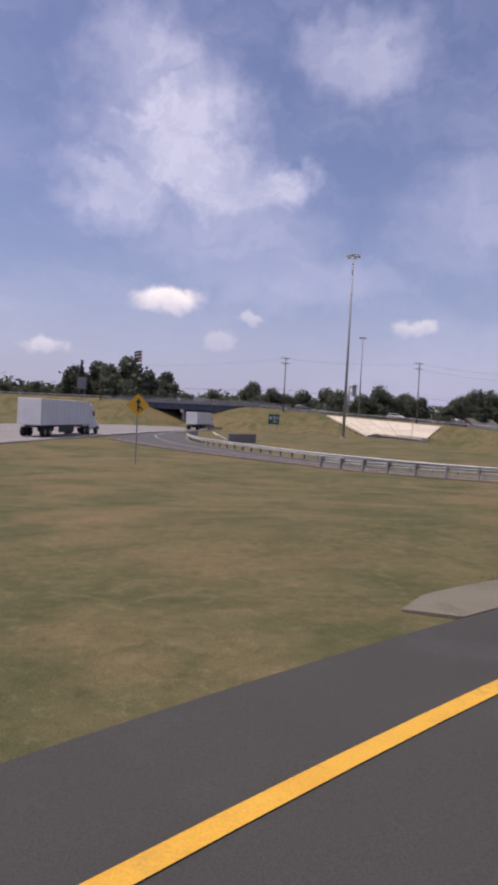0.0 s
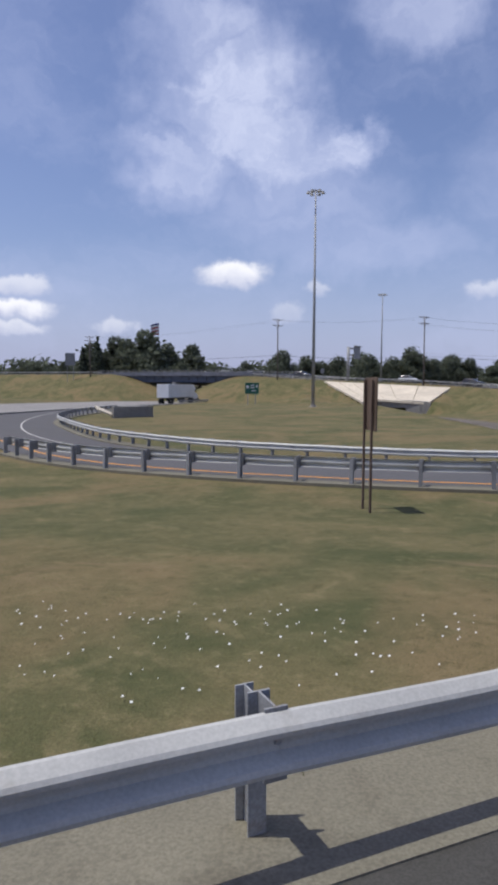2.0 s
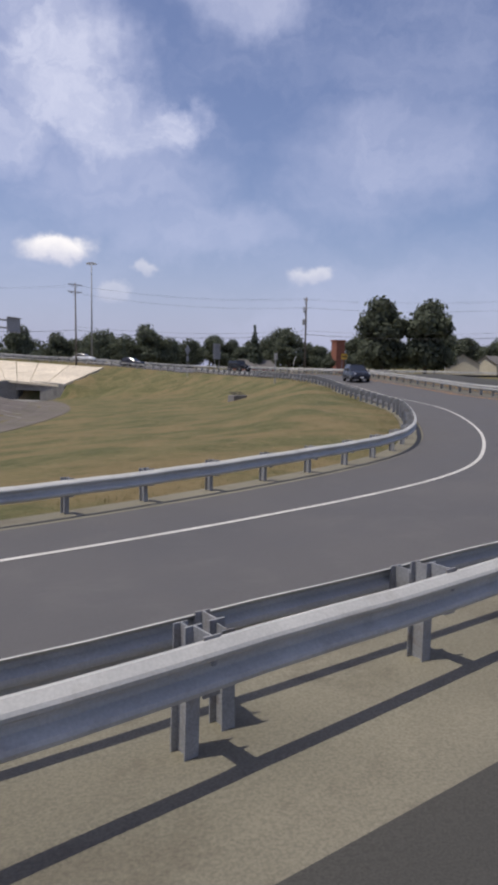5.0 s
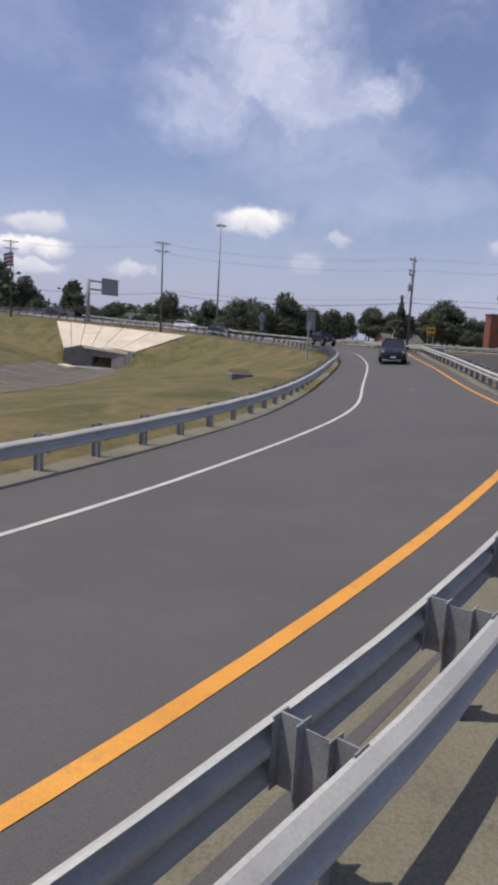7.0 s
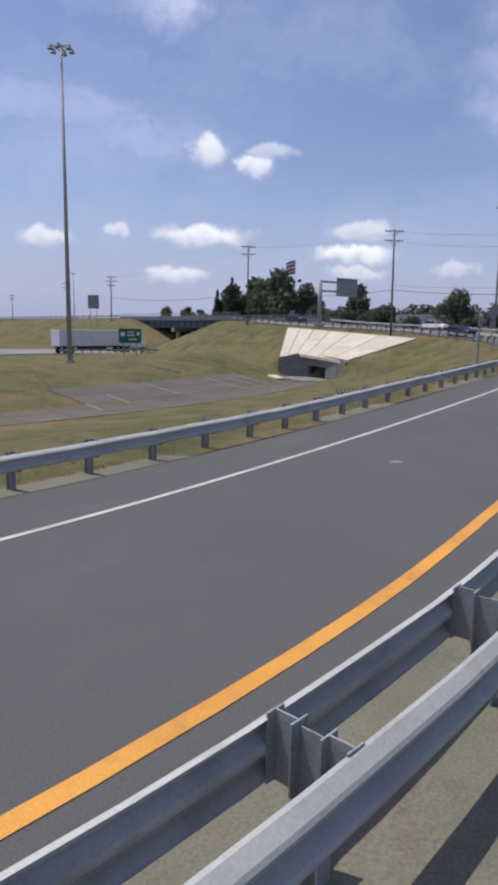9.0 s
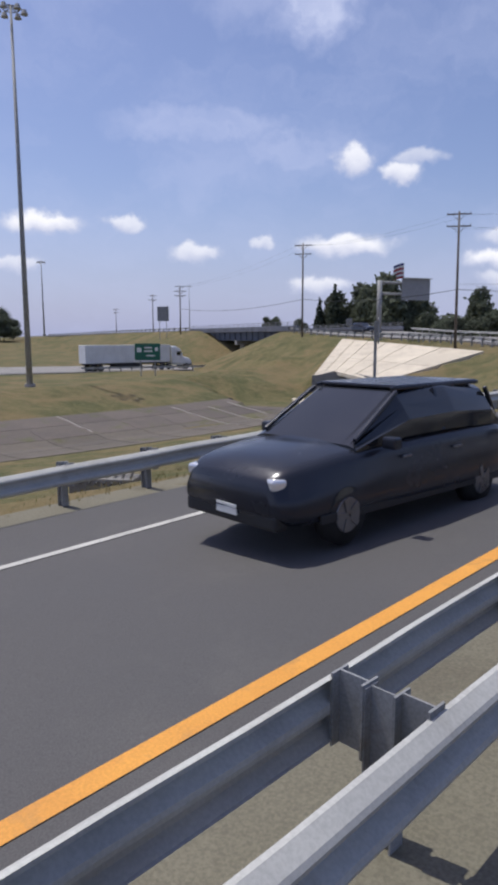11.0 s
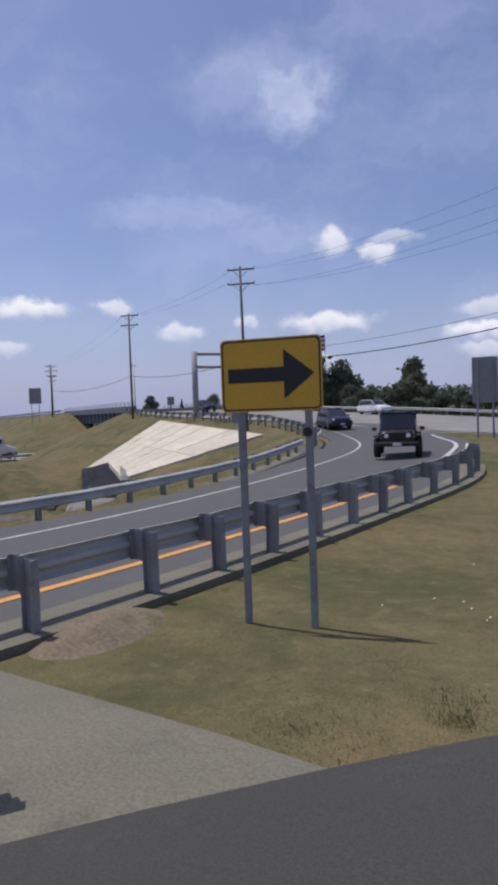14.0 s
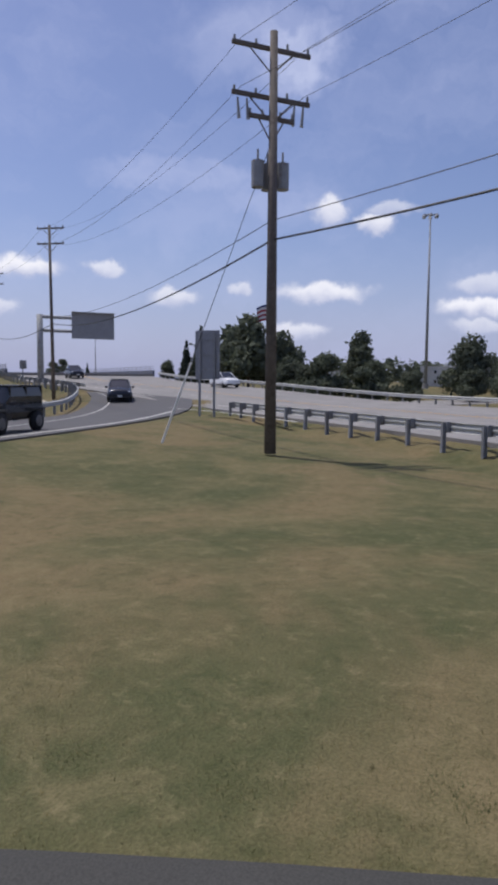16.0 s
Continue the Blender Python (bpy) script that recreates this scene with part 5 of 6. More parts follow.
def cabinet():
    z = -0.55
    t = thing("utility_cabinet", (31.2, 27.54, z), "tall plain grey metal utility cabinet on a concrete slab", "cabinet", turn=8)
    bm = bmesh.new()
    box(bm, (0.66, 0.62, 1.82), (0, 0, 0.91), bevel=0.015)
    part("body", bm, CABINET, t)
    bm = bmesh.new()
    box(bm, (0.72, 0.68, 0.05), (0, 0, 1.845), bevel=0.012)
    part("lid", bm, CABINET, t)
    bm = bmesh.new()
    box(bm, (0.56, 0.015, 1.62), (0, -0.318, 0.93), bevel=0.006)
    door = part("door", bm, CABINET, t)
    bm = bmesh.new()
    box(bm, (0.03, 0.03, 0.14), (0.22, -0.335, 0.85), bevel=0.006)
    part("handle", bm, POSTSTEEL, door)
    for x, y in ((0.02, -0.30), (-0.22, 0.1)):
        bm = bmesh.new()
        rod(bm, (x, y, 1.85), (x, y, 1.93), 0.025, 0.025, 8)
        box(bm, (0.07, 0.03, 0.05), (x, y, 1.95), bevel=0.006)
        part("lifting_lug", bm, POSTSTEEL, t)
    s = thing("concrete_slab", (32.08, 28.32, -0.73), "tan concrete slab under the grey cabinet", "slab", turn=8)
    bm = bmesh.new()
    box(bm, (2.4, 2.4, 0.36), (0.0, 0.0, 0.0), bevel=0.02)
    part("slab", bm, PIT, s)
    p = thing("meter_pit", (29.66, 27.52, -0.74), "low concrete pit with weeds beside the cabinet", "pit", turn=8)
    for size, at in (((2.3, 0.16, 0.5), (0, -0.98, 0.0)), ((2.3, 0.16, 0.5), (0, 0.98, 0.0)), ((0.16, 1.8, 0.5), (1.07, 0.0, 0.0)), ((0.16, 1.8, 0.5), (-1.07, 0.0, 0.0))):
        bm = bmesh.new()
        box(bm, size, at, bevel=0.015)
        part("kerb", bm, PIT, p)
    bm = bmesh.new()
    box(bm, (2.0, 1.8, 0.05), (0, 0.0, -0.18))
    part("floor", bm, SOIL, p)
    for x, y in ((29.62, 27.22), (29.98, 27.27)):
        v = thing("vent_pipe", (x, y, -0.90), "off-white goose-neck vent pipe in the concrete pit", "vent pipe", "vent pipes", -32)
        bm = bmesh.new()
        rod(bm, (-0.07, 0, 0), (-0.07, 0, 0.37), 0.07, 0.07, 14)
        part("riser", bm, VENT, v, smooth=True)
        bm = bmesh.new()
        rings = []
        for r, turns in ((0.082, range(-1, 9)), (0.066, range(8, 4, -1))):
            for k in turns:
                a = radians(180 - 17 * k)
                out = Vector((math.cos(a), 0, math.sin(a)))
                c = Vector((0.02, 0, 0.37)) + 0.09 * out
                rings.append([bm.verts.new(c + r * (out * math.cos(q * math.tau / 14) + Vector((0, math.sin(q * math.tau / 14), 0)))) for q in range(14)])
        for r0, r1 in zip(rings[:-1], rings[1:]):
            for q in range(14):
                bm.faces.new((r0[q], r0[(q + 1) % 14], r1[(q + 1) % 14], r1[q]))
        bm.faces.new(rings[-1][::-1])
        bmesh.ops.recalc_face_normals(bm, faces=bm.faces[:])
        part("elbow", bm, VENT, v, "open elbow turned down to one side")


cabinet()


def inlets():
    z = land_at(66.4, 102.4)
    t = thing("drain_inlet", (66.4, 102.4, z), "dark concrete drain inlet with a slanted grate in the grass", "drain", turn=35)
    bm = bmesh.new()
    box(bm, (1.9, 0.9, 0.7), (0, 0, 0.1), bevel=0.03)
    part("box", bm, HEADWALL, t)
    for k in range(8):
        bm = bmesh.new()
        box(bm, (0.06, 1.05, 0.04), (-0.8 + 0.23 * k, -0.05, 0.55), (25, 0, 0))
        part("bar", bm, DARKGAP, t)
    z = land_at(2.0, 85.5)
    t = thing("headwall", (2.0, 85.5, z), "dark weathered concrete headwall with a pale sloped wing", "headwall", turn=40)
    bm = bmesh.new()
    box(bm, (4.6, 0.5, 1.7), (0, 0, 0.3), bevel=0.03)
    part("wall", bm, HEADWALL, t)
    bm = bmesh.new()
    box(bm, (2.6, 1.2, 0.15), (-2.6, 0.6, 0.55), (20, 22, 0), bevel=0.02)
    part("wing", bm, SLOPE, t)


inlets()

# ---------------------------------------------------------------- cables
CABLE = surface("black_cable", RGB(0.02, 0.02, 0.022), RGB(0.04, 0.04, 0.042), 4.0, 60.0, 0.6)


def cable(a, b, sag, radius, label):
    a, b = Vector(a), Vector(b)
    t = thing("power_cable", (a + b) / 2, label, "cable", "cables")
    bm = bmesh.new()
    n = 24
    pts = [a.lerp(b, k / n) - Vector((0, 0, 4 * sag * (k / n) * (1 - k / n))) - (a + b) / 2 for k in range(n + 1)]
    rings = []
    for p in pts:
        side = Vector((b.y - a.y, a.x - b.x, 0)).normalized()
        rings.append([bm.verts.new(p + radius * (side * math.cos(q * 1.2566) + Vector((0, 0, math.sin(q * 1.2566))))) for q in range(5)])
    for r0, r1 in zip(rings[:-1], rings[1:]):
        for q in range(5):
            bm.faces.new((r0[q], r0[(q + 1) % 5], r1[(q + 1) % 5], r1[q]))
    part("line", bm, CABLE, t)


for dz, off, sag, r in ((-0.35, -1.1, 1.0, 0.008), (-0.35, 1.1, 1.05, 0.008), (-1.75, -1.1, 1.1, 0.008), (-1.75, 1.1, 1.0, 0.008), (-6.2, 0.0, 1.0, 0.032), (-5.6, 0.0, 0.8, 0.014)):
    low = dz < -3
    cable((85.1 + off * 0.45, 147.0 + off * 0.85, 14.3 + dz), (46.3 + off * 0.9, 164.4 + off * 0.4, 17.0 + (dz if not low else dz - 2.2)), sag, r, "sagging overhead line between wooden poles")
    cable((85.1 + off * 0.45, 147.0 + off * 0.85, 14.3 + dz), (131 + off, 133 - off * 0.2, 15.5 + dz), sag, r, "sagging overhead line between wooden poles")
    if dz in (-0.35, -6.2):
        cable((46.3 + off * 0.9, 164.4 + off * 0.4, 17.0 + (dz if not low else dz - 2.2)), (14.6 + off * 0.9, 176.5 + off * 0.4, 17.6 + (dz if not low else dz - 2.2)), sag * 0.7, r, "sagging overhead line between wooden poles")
        cable((14.6 + off * 0.9, 176.5 + off * 0.4, 17.6 + (dz if not low else dz - 2.2)), (-36.3 + off, 196.2 + off * 0.4, 15.0 + (dz if not low else dz + 1)), sag, r, "sagging overhead line between wooden poles")
utility_pole(131, 133, 1.5, 15.5, -12, "wooden utility pole with two crossarms")


def guy_guard():
    a, b = Vector((82.3, 144.9, 1.7)), Vector((85.05, 146.95, 11.0))
    t = thing("guy_wire", a, "guy wire with a white plastic guard beside the pole", "guy wire")
    bm = bmesh.new()
    rod(bm, (0, 0, 0), (b - a) * 0.28, 0.035, 0.035, 8)
    part("guard", bm, SIGN_WHITE, t, "white plastic guard")
    bm = bmesh.new()
    rod(bm, (b - a) * 0.26, b - a, 0.012, 0.012, 5)
    part("wire", bm, CABLE, t)


guy_guard()

# ---------------------------------------------------------------- vehicles
PAINT_DARK = surface("dark_blue_grey_car_paint", RGB(0.025, 0.028, 0.038), RGB(0.035, 0.038, 0.05), 1.0, 80.0, 0.22, 0.3, 0.0, 0.3, grit=0.04)
PAINT_BLACK = surface("black_car_paint", RGB(0.010, 0.010, 0.012), RGB(0.018, 0.018, 0.021), 1.0, 80.0, 0.25, 0.2, 0.0, 0.3, grit=0.04)
PAINT_WHITE = surface("white_vehicle_paint", RGB(0.62, 0.63, 0.64), RGB(0.74, 0.75, 0.76), 0.6, 60.0, 0.4, 0, 0.02, 0.3, (RGB(0.45, 0.45, 0.44), 0.8, 0.3), grit=0.05)
GLASS = surface("dark_car_glass", RGB(0.012, 0.014, 0.018), RGB(0.02, 0.022, 0.027), 1.0, 80.0, 0.08, 0.0, 0.0, grit=0.02, gloss=0.8)
RUBBER = surface("tyre_rubber", RGB(0.012, 0.012, 0.012), RGB(0.025, 0.025, 0.025), 4.0, 80.0, 0.85, grit=0.1)
RIM = surface("wheel_metal", RGB(0.16, 0.16, 0.17), RGB(0.26, 0.26, 0.27), 4.0, 80.0, 0.35, 0.8, grit=0.06)
TRIM = surface("black_plastic_trim", RGB(0.015, 0.015, 0.016), RGB(0.03, 0.03, 0.031), 4.0, 80.0, 0.6, grit=0.1)
LAMPGLASS = surface("clear_lamp_glass", RGB(0.75, 0.76, 0.78), RGB(0.9, 0.9, 0.92), 4.0, 80.0, 0.12, 0.6, grit=0.04)
REDLAMP = surface("red_lamp_glass", RGB(0.35, 0.01, 0.01), RGB(0.45, 0.015, 0.015), 4.0, 80.0, 0.2, grit=0.04)


def loft(bm, stations):
    """A closed body from stations (x, half width low, half width high, z low, z high), each a rounded cross-section."""
    rings = []
    for x, wl, wh, zl, zh in stations:
        h = zh - zl
        prof = [(wl * 0.86, zl), (wl, zl + 0.12 * h), (wl, zl + 0.45 * h), (wh * 0.5 + wl * 0.5, zl + 0.72 * h), (wh, zl + 0.92 * h), (wh * 0.86, zh)]
        ring = [bm.verts.new((x, y, z)) for y, z in prof] + [bm.verts.new((x, -y, z)) for y, z in prof[::-1]]
        rings.append(ring)
    n = len(rings[0])
    for a, b in zip(rings[:-1], rings[1:]):
        for k in range(n):
            bm.faces.new((a[k], a[(k + 1) % n], b[(k + 1) % n], b[k]))
    bm.faces.new(rings[0])
    bm.faces.new(rings[-1][::-1])
    bmesh.ops.recalc_face_normals(bm, faces=bm.faces[:])


def wheel(t, x, y, r, w):
    bm = bmesh.new()
    rod(bm, (x, y - w / 2, r), (x, y + w / 2, r), r, r, 24)
    bmesh.ops.bevel(bm, geom=[e for e in bm.edges if len(e.link_faces) == 2 and abs(e.calc_face_angle(0)) > 1.0], offset=0.04, segments=2, affect="EDGES")
    tyre = part("wheel", bm, RUBBER, t, smooth=True)
    s = 1 if y > 0 else -1
    bm = bmesh.new()
    rod(bm, (x, y + s * (w / 2 - 0.03), r), (x, y + s * (w / 2 + 0.012), r), r * 0.62, r * 0.55, 20)
    for k in range(5):
        a = math.tau * k / 5
        box(bm, (r * 0.5, 0.03, 0.07), (x + 0.3 * r * math.cos(a), y + s * (w / 2 + 0.01), r + 0.3 * r * math.sin(a)), (0, -math.degrees(a), 0))
    part("rim", bm, RIM, tyre)


def suv(at, turn, paint, label, name="car", boxy=False):
    """A car with its nose along +x."""
    t = thing(name, at, label, "car", turn=turn)
    bm = bmesh.new()
    if boxy:
        loft(bm, [(-2.05, 0.78, 0.74, 0.55, 1.15), (-1.95, 0.80, 0.77, 0.50, 1.18), (0.75, 0.80, 0.76, 0.50, 1.18), (0.85, 0.72, 0.70, 0.52, 1.16), (1.9, 0.66, 0.62, 0.55, 1.12), (2.0, 0.62, 0.58, 0.62, 1.05)])
    else:
        loft(bm, [(-2.30, 0.74, 0.70, 0.42, 0.95), (-2.2, 0.88, 0.80, 0.32, 1.06), (-1.2, 0.94, 0.86, 0.26, 1.10), (0.6, 0.94, 0.86, 0.26, 1.06), (1.5, 0.93, 0.82, 0.28, 1.00), (2.15, 0.88, 0.74, 0.32, 0.90), (2.36, 0.72, 0.62, 0.42, 0.76)])
    if not boxy:
        bmesh.ops.subdivide_edges(bm, edges=bm.edges[:], cuts=2, use_grid_fill=True, smooth=0.35)
        bmesh.ops.bevel(bm, geom=[e for e in bm.edges if len(e.link_faces) == 2 and e.calc_face_angle(0) > 0.6], offset=0.025, segments=2, affect="EDGES")
    body = part("body", bm, paint, t, smooth=not boxy)
    bm = bmesh.new()
    if boxy:
        loft(bm, [(-2.0, 0.77, 0.70, 1.10, 1.84), (-1.9, 0.78, 0.71, 1.10, 1.86), (0.45, 0.77, 0.70, 1.10, 1.85), (0.80, 0.75, 0.70, 1.10, 1.20)])
    else:
        loft(bm, [(-2.15, 0.80, 0.60, 0.98, 1.10), (-1.75, 0.84, 0.64, 1.00, 1.60), (-0.8, 0.85, 0.66, 1.02, 1.68), (0.2, 0.85, 0.64, 1.02, 1.62), (1.15, 0.82, 0.70, 0.98, 1.06)])
    cabin = part("cabin", bm, GLASS, t, "dark tinted windows")
    if not boxy:
        bm = bmesh.new()
        for y in (-1, 1):
            box(bm, (3.9, 0.03, 0.10), (-0.1, y * 0.93, 0.36), bevel=0.01)
        part("sill", bm, TRIM, t, "black lower side trim")
        for y in (-1, 1):
            for x in (0.35, -0.75):
                bm = bmesh.new()
                box(bm, (0.18, 0.03, 0.03), (x, y * 0.935, 0.88), bevel=0.008)
                part("door_handle", bm, RIM, t)
    bm = bmesh.new()
    if boxy:
        box(bm, (2.5, 1.42, 0.06), (-0.75, 0, 1.86), bevel=0.02)
        for x in (-1.95, -0.75, 0.42):
            for y in (-0.74, 0.74):
                box(bm, (0.10, 0.05, 0.74), (x, y, 1.48), (0, 0, 0), bevel=0.01)
    else:
        box(bm, (1.9, 1.24, 0.05), (-0.75, 0, 1.66), bevel=0.02)
        for x, l, long in ((0.66, 30.5, 1.0), (-1.94, -51, 0.56)):
            for y in (-1, 1):
                box(bm, (long, 0.06, 0.05), (x, y * 0.70, 1.36), (0, l, y * (5 if x > 0 else 3)), bevel=0.015)
        for y in (-1, 1):
            box(bm, (0.07, 0.04, 0.56), (-0.55, y * 0.755, 1.36), (y * 18, 0, 0), bevel=0.01)
            box(bm, (2.0, 0.05, 0.05), (-0.75, y * 0.60, 1.645), bevel=0.015)
    part("roof", bm, paint, t)
    r = 0.42 if boxy else 0.35
    for x in ((-1.35, 1.35) if boxy else (-1.40, 1.42)):
        for y in ((-0.84, 0.84) if boxy else (-0.82, 0.82)):
            wheel(t, x, y, r, 0.27 if boxy else 0.23)
            if boxy:
                bm = bmesh.new()
                box(bm, (1.05, 0.24, 0.06), (x, y, 0.92), bevel=0.02)
                part("fender", bm, TRIM, t)
    nose = 2.0 if boxy else 2.25
    for y in (-1, 1):
        bm = bmesh.new()
        if boxy:
            rod(bm, (nose - 0.05, y * 0.44, 0.93), (nose + 0.03, y * 0.44, 0.93), 0.10, 0.09, 14)
        else:
            box(bm, (0.18, 0.30, 0.12), (nose - 0.03, y * 0.60, 0.76), (0, 0, -y * 22), bevel=0.03)
        part("headlight", bm, LAMPGLASS, body, "clear headlight")
        bm = bmesh.new()
        box(bm, (0.06, 0.12, 0.25), (-nose - 0.03 if not boxy else -2.06, y * 0.66, 0.9), bevel=0.02)
        part("tail_light", bm, REDLAMP, body, "red tail light")
        bm = bmesh.new()
        box(bm, (0.14, 0.20, 0.14), (0.62 if boxy else 0.75, y * 1.0, 1.18 if boxy else 1.08), bevel=0.03)
        part("mirror", bm, paint, t)
    bm = bmesh.new()
    if boxy:
        for k in range(7):
            box(bm, (0.03, 0.045, 0.30), (nose + 0.01, -0.24 + 0.08 * k, 0.92), bevel=0.005)
    else:
        box(bm, (0.05, 1.10, 0.10), (nose + 0.06, 0, 0.66), bevel=0.02)
        box(bm, (0.05, 1.30, 0.16), (nose + 0.05, 0, 0.47), bevel=0.02)
    part("grille", bm, TRIM, body)
    bm = bmesh.new()
    box(bm, (0.20, 1.60 if boxy else 1.5, 0.18), (nose + (0.12 if boxy else 0.0), 0, 0.58 if boxy else 0.36), bevel=0.04)
    part("bumper", bm, TRIM, body)
    bm = bmesh.new()
    box(bm, (0.02, 0.34, 0.12), (nose + (0.23 if boxy else 0.11), 0, 0.58 if boxy else 0.42), bevel=0.004)
    part("plate", bm, SIGN_WHITE, body, "plain pale plate")
    return t


suv((77.6, 98.6, 1.08), -95, PAINT_DARK, "dark blue-grey hatchback SUV driving down the ramp")
suv((73.4, 144.2, 1.60), -62, PAINT_BLACK, "black boxy off-road car with round lamps on the ramp", boxy=True)
suv((56.5, 163.6, 2.13), -38, PAINT_DARK, "dark car at the top of the ramp")
suv((46.5, 186.2, 3.02), -22, PAINT_WHITE, "white car on the main road above the slope")
suv((20.5, 184.5, 4.0), -24, PAINT_DARK, "dark car on the main road near the bridge")


def truck(at, turn, label):
    """A tractor with a box trailer, nose along +x; the origin is under the trailer's middle."""
    t = thing("lorry", at, label, "lorry", "lorries", turn)
    bm = bmesh.new()
    box(bm, (14.6, 2.55, 2.75), (-1.5, 0, 2.60), bevel=0.04)
    trailer = part("trailer", bm, PAINT_WHITE, t, "white box trailer")
    for k in range(12):
        for y in (-1.285, 1.285):
            bm = bmesh.new()
            box(bm, (0.05, 0.025, 2.6), (-8.3 + 1.22 * k, y, 2.6))
            part("rib", bm, PAINT_WHITE, trailer)
    bm = bmesh.new()
    box(bm, (14.4, 1.0, 0.25), (-1.5, 0, 1.1))
    box(bm, (4.5, 0.06, 0.7), (-1.5, 1.2, 0.75))
    box(bm, (4.5, 0.06, 0.7), (-1.5, -1.2, 0.75))
    part("underframe", bm, TRIM, t)
    bm = bmesh.new()
    loft(bm, [(6.2, 1.22, 1.12, 0.9, 3.75), (7.0, 1.24, 1.16, 0.7, 3.80), (7.9, 1.24, 1.10, 0.7, 3.2), (8.4, 1.22, 1.02, 0.7, 2.1), (9.6, 1.10, 0.90, 0.7, 1.75), (9.95, 0.95, 0.8, 0.8, 1.5)])
    cab = part("cab", bm, PAINT_WHITE, t, "white tractor cab")
    bm = bmesh.new()
    box(bm, (0.06, 2.0, 0.75), (8.16, 0, 2.70), (0, -24, 0), bevel=0.03)
    part("windscreen", bm, GLASS, cab, "dark windscreen")
    for y in (-1.23, 1.23):
        bm = bmesh.new()
        box(bm, (0.8, 0.05, 0.65), (7.45, y, 2.55), bevel=0.02)
        part("side_window", bm, GLASS, cab)
        bm = bmesh.new()
        rod(bm, (5.9, y * 0.9, 1.0), (5.9, y * 0.9, 3.9), 0.08, 0.08, 10)
        part("exhaust", bm, RIM, t)
    for x in (-7.6, -6.3, 4.3, 5.6, 8.9):
        for y in (-1.05, 1.05):
            wheel(t, x, y, 0.5, 0.45 if x < 8 else 0.3)
    bm = bmesh.new()
    box(bm, (0.2, 2.3, 0.45), (9.95, 0, 0.75), bevel=0.05)
    part("bumper", bm, RIM, t)
    return t


truck((-18.9, 78.0, -1.24), 82, "white articulated lorry with a box trailer on the highway")
truck((-6.0, 159.5, -1.76), 79, "white articulated lorry with a box trailer on the highway")

# ---------------------------------------------------------------- buildings, flags
BRICK = surface("red_brick", RGB(0.20, 0.075, 0.05), RGB(0.28, 0.11, 0.075), 1.0, 12.0, 0.9, 0, 0.2)
SIDING = surface("cream_siding", RGB(0.48, 0.44, 0.34), RGB(0.58, 0.53, 0.42), 0.5, 12.0, 0.85)
ROOFING = surface("grey_shingle_roof", RGB(0.09, 0.085, 0.08), RGB(0.15, 0.14, 0.13), 1.0, 12.0, 0.9)
PLASTER = surface("pale_plaster", RGB(0.52, 0.51, 0.48), RGB(0.64, 0.63, 0.59), 0.3, 8.0, 0.9)


def house(at, size, turn, walls, label, gable=True, windows=3, floors=1):
    w, d, h = size
    z = land_at(*at)
    t = thing("house", (*at, z), label, "house", "houses", turn)
    bm = bmesh.new()
    box(bm, (w, d, h + 0.6), (0, 0, h / 2 - 0.3))
    body = part("wall", bm, walls, t)
    bm = bmesh.new()
    if gable:
        rise = d * 0.28
        for s in (-1, 1):
            box(bm, (w + 0.7, math.hypot(d / 2 + 0.35, rise) + 0.1, 0.18), (0, s * (d / 4 + 0.12), h + rise / 2), (-s * math.degrees(math.atan2(rise, d / 2)), 0, 0))
        part("roof", bm, ROOFING, t)
        for s in (-1, 1):
            bm = bmesh.new()
            q = [bm.verts.new((s * (w / 2 - 0.01 + 0.0), y, zz)) for y, zz in ((-d / 2, h - 0.02), (d / 2, h - 0.02), (0, h + rise - 0.05))]
            p = [bm.verts.new(v.co - Vector((s * 0.2, 0, 0))) for v in q]
            bm.faces.new(q)
            bm.faces.new(p[::-1])
            for k in range(3):
                bm.faces.new((q[k], q[(k + 1) % 3], p[(k + 1) % 3], p[k]))
            bmesh.ops.recalc_face_normals(bm, faces=bm.faces[:])
            part("gable", bm, walls, t)
    else:
        box(bm, (w + 0.2, d + 0.2, 0.5), (0, 0, h + 0.1), bevel=0.05)
        part("roof", bm, PLASTER, t)
    for f in range(floors):
        for k in range(windows):
            for face in (-1, 1):
                x, y = -w / 2 + w * (k + 0.5) / windows, face * (d / 2 + 0.02)
                zz = (f + 0.52) * h / floors
                bm = bmesh.new()
                box(bm, (1.25, 0.12, 1.45), (x, y, zz), bevel=0.01)
                win = part("window", bm, SIGN_WHITE, t)
                bm = bmesh.new()
                box(bm, (1.0, 0.04, 1.2), (x, y + face * 0.06, zz))
                part("pane", bm, GLASS, win)
    return t


house((139, 196), (11, 8, 3.2), 65, SIDING, "cream-sided house with a grey gable roof")
house((160, 214), (12, 8, 3.2), 20, SIDING, "cream-sided house among trees")
house((98, 262), (12, 8, 3.2), 20, BRICK, "brick house with a gable roof behind the field")
house((74, 300), (11, 8, 3.4), -10, SIDING, "pale house with a gable roof behind the field")
house((-13, 388), (34, 14, 7.5), 20, PLASTER, "long pale flat-roofed building beyond the road", False, 9, 2)
house((-62, 372), (26, 12, 5), 25, PLASTER, "low pale flat-roofed building beyond the trees", False, 7, 1)


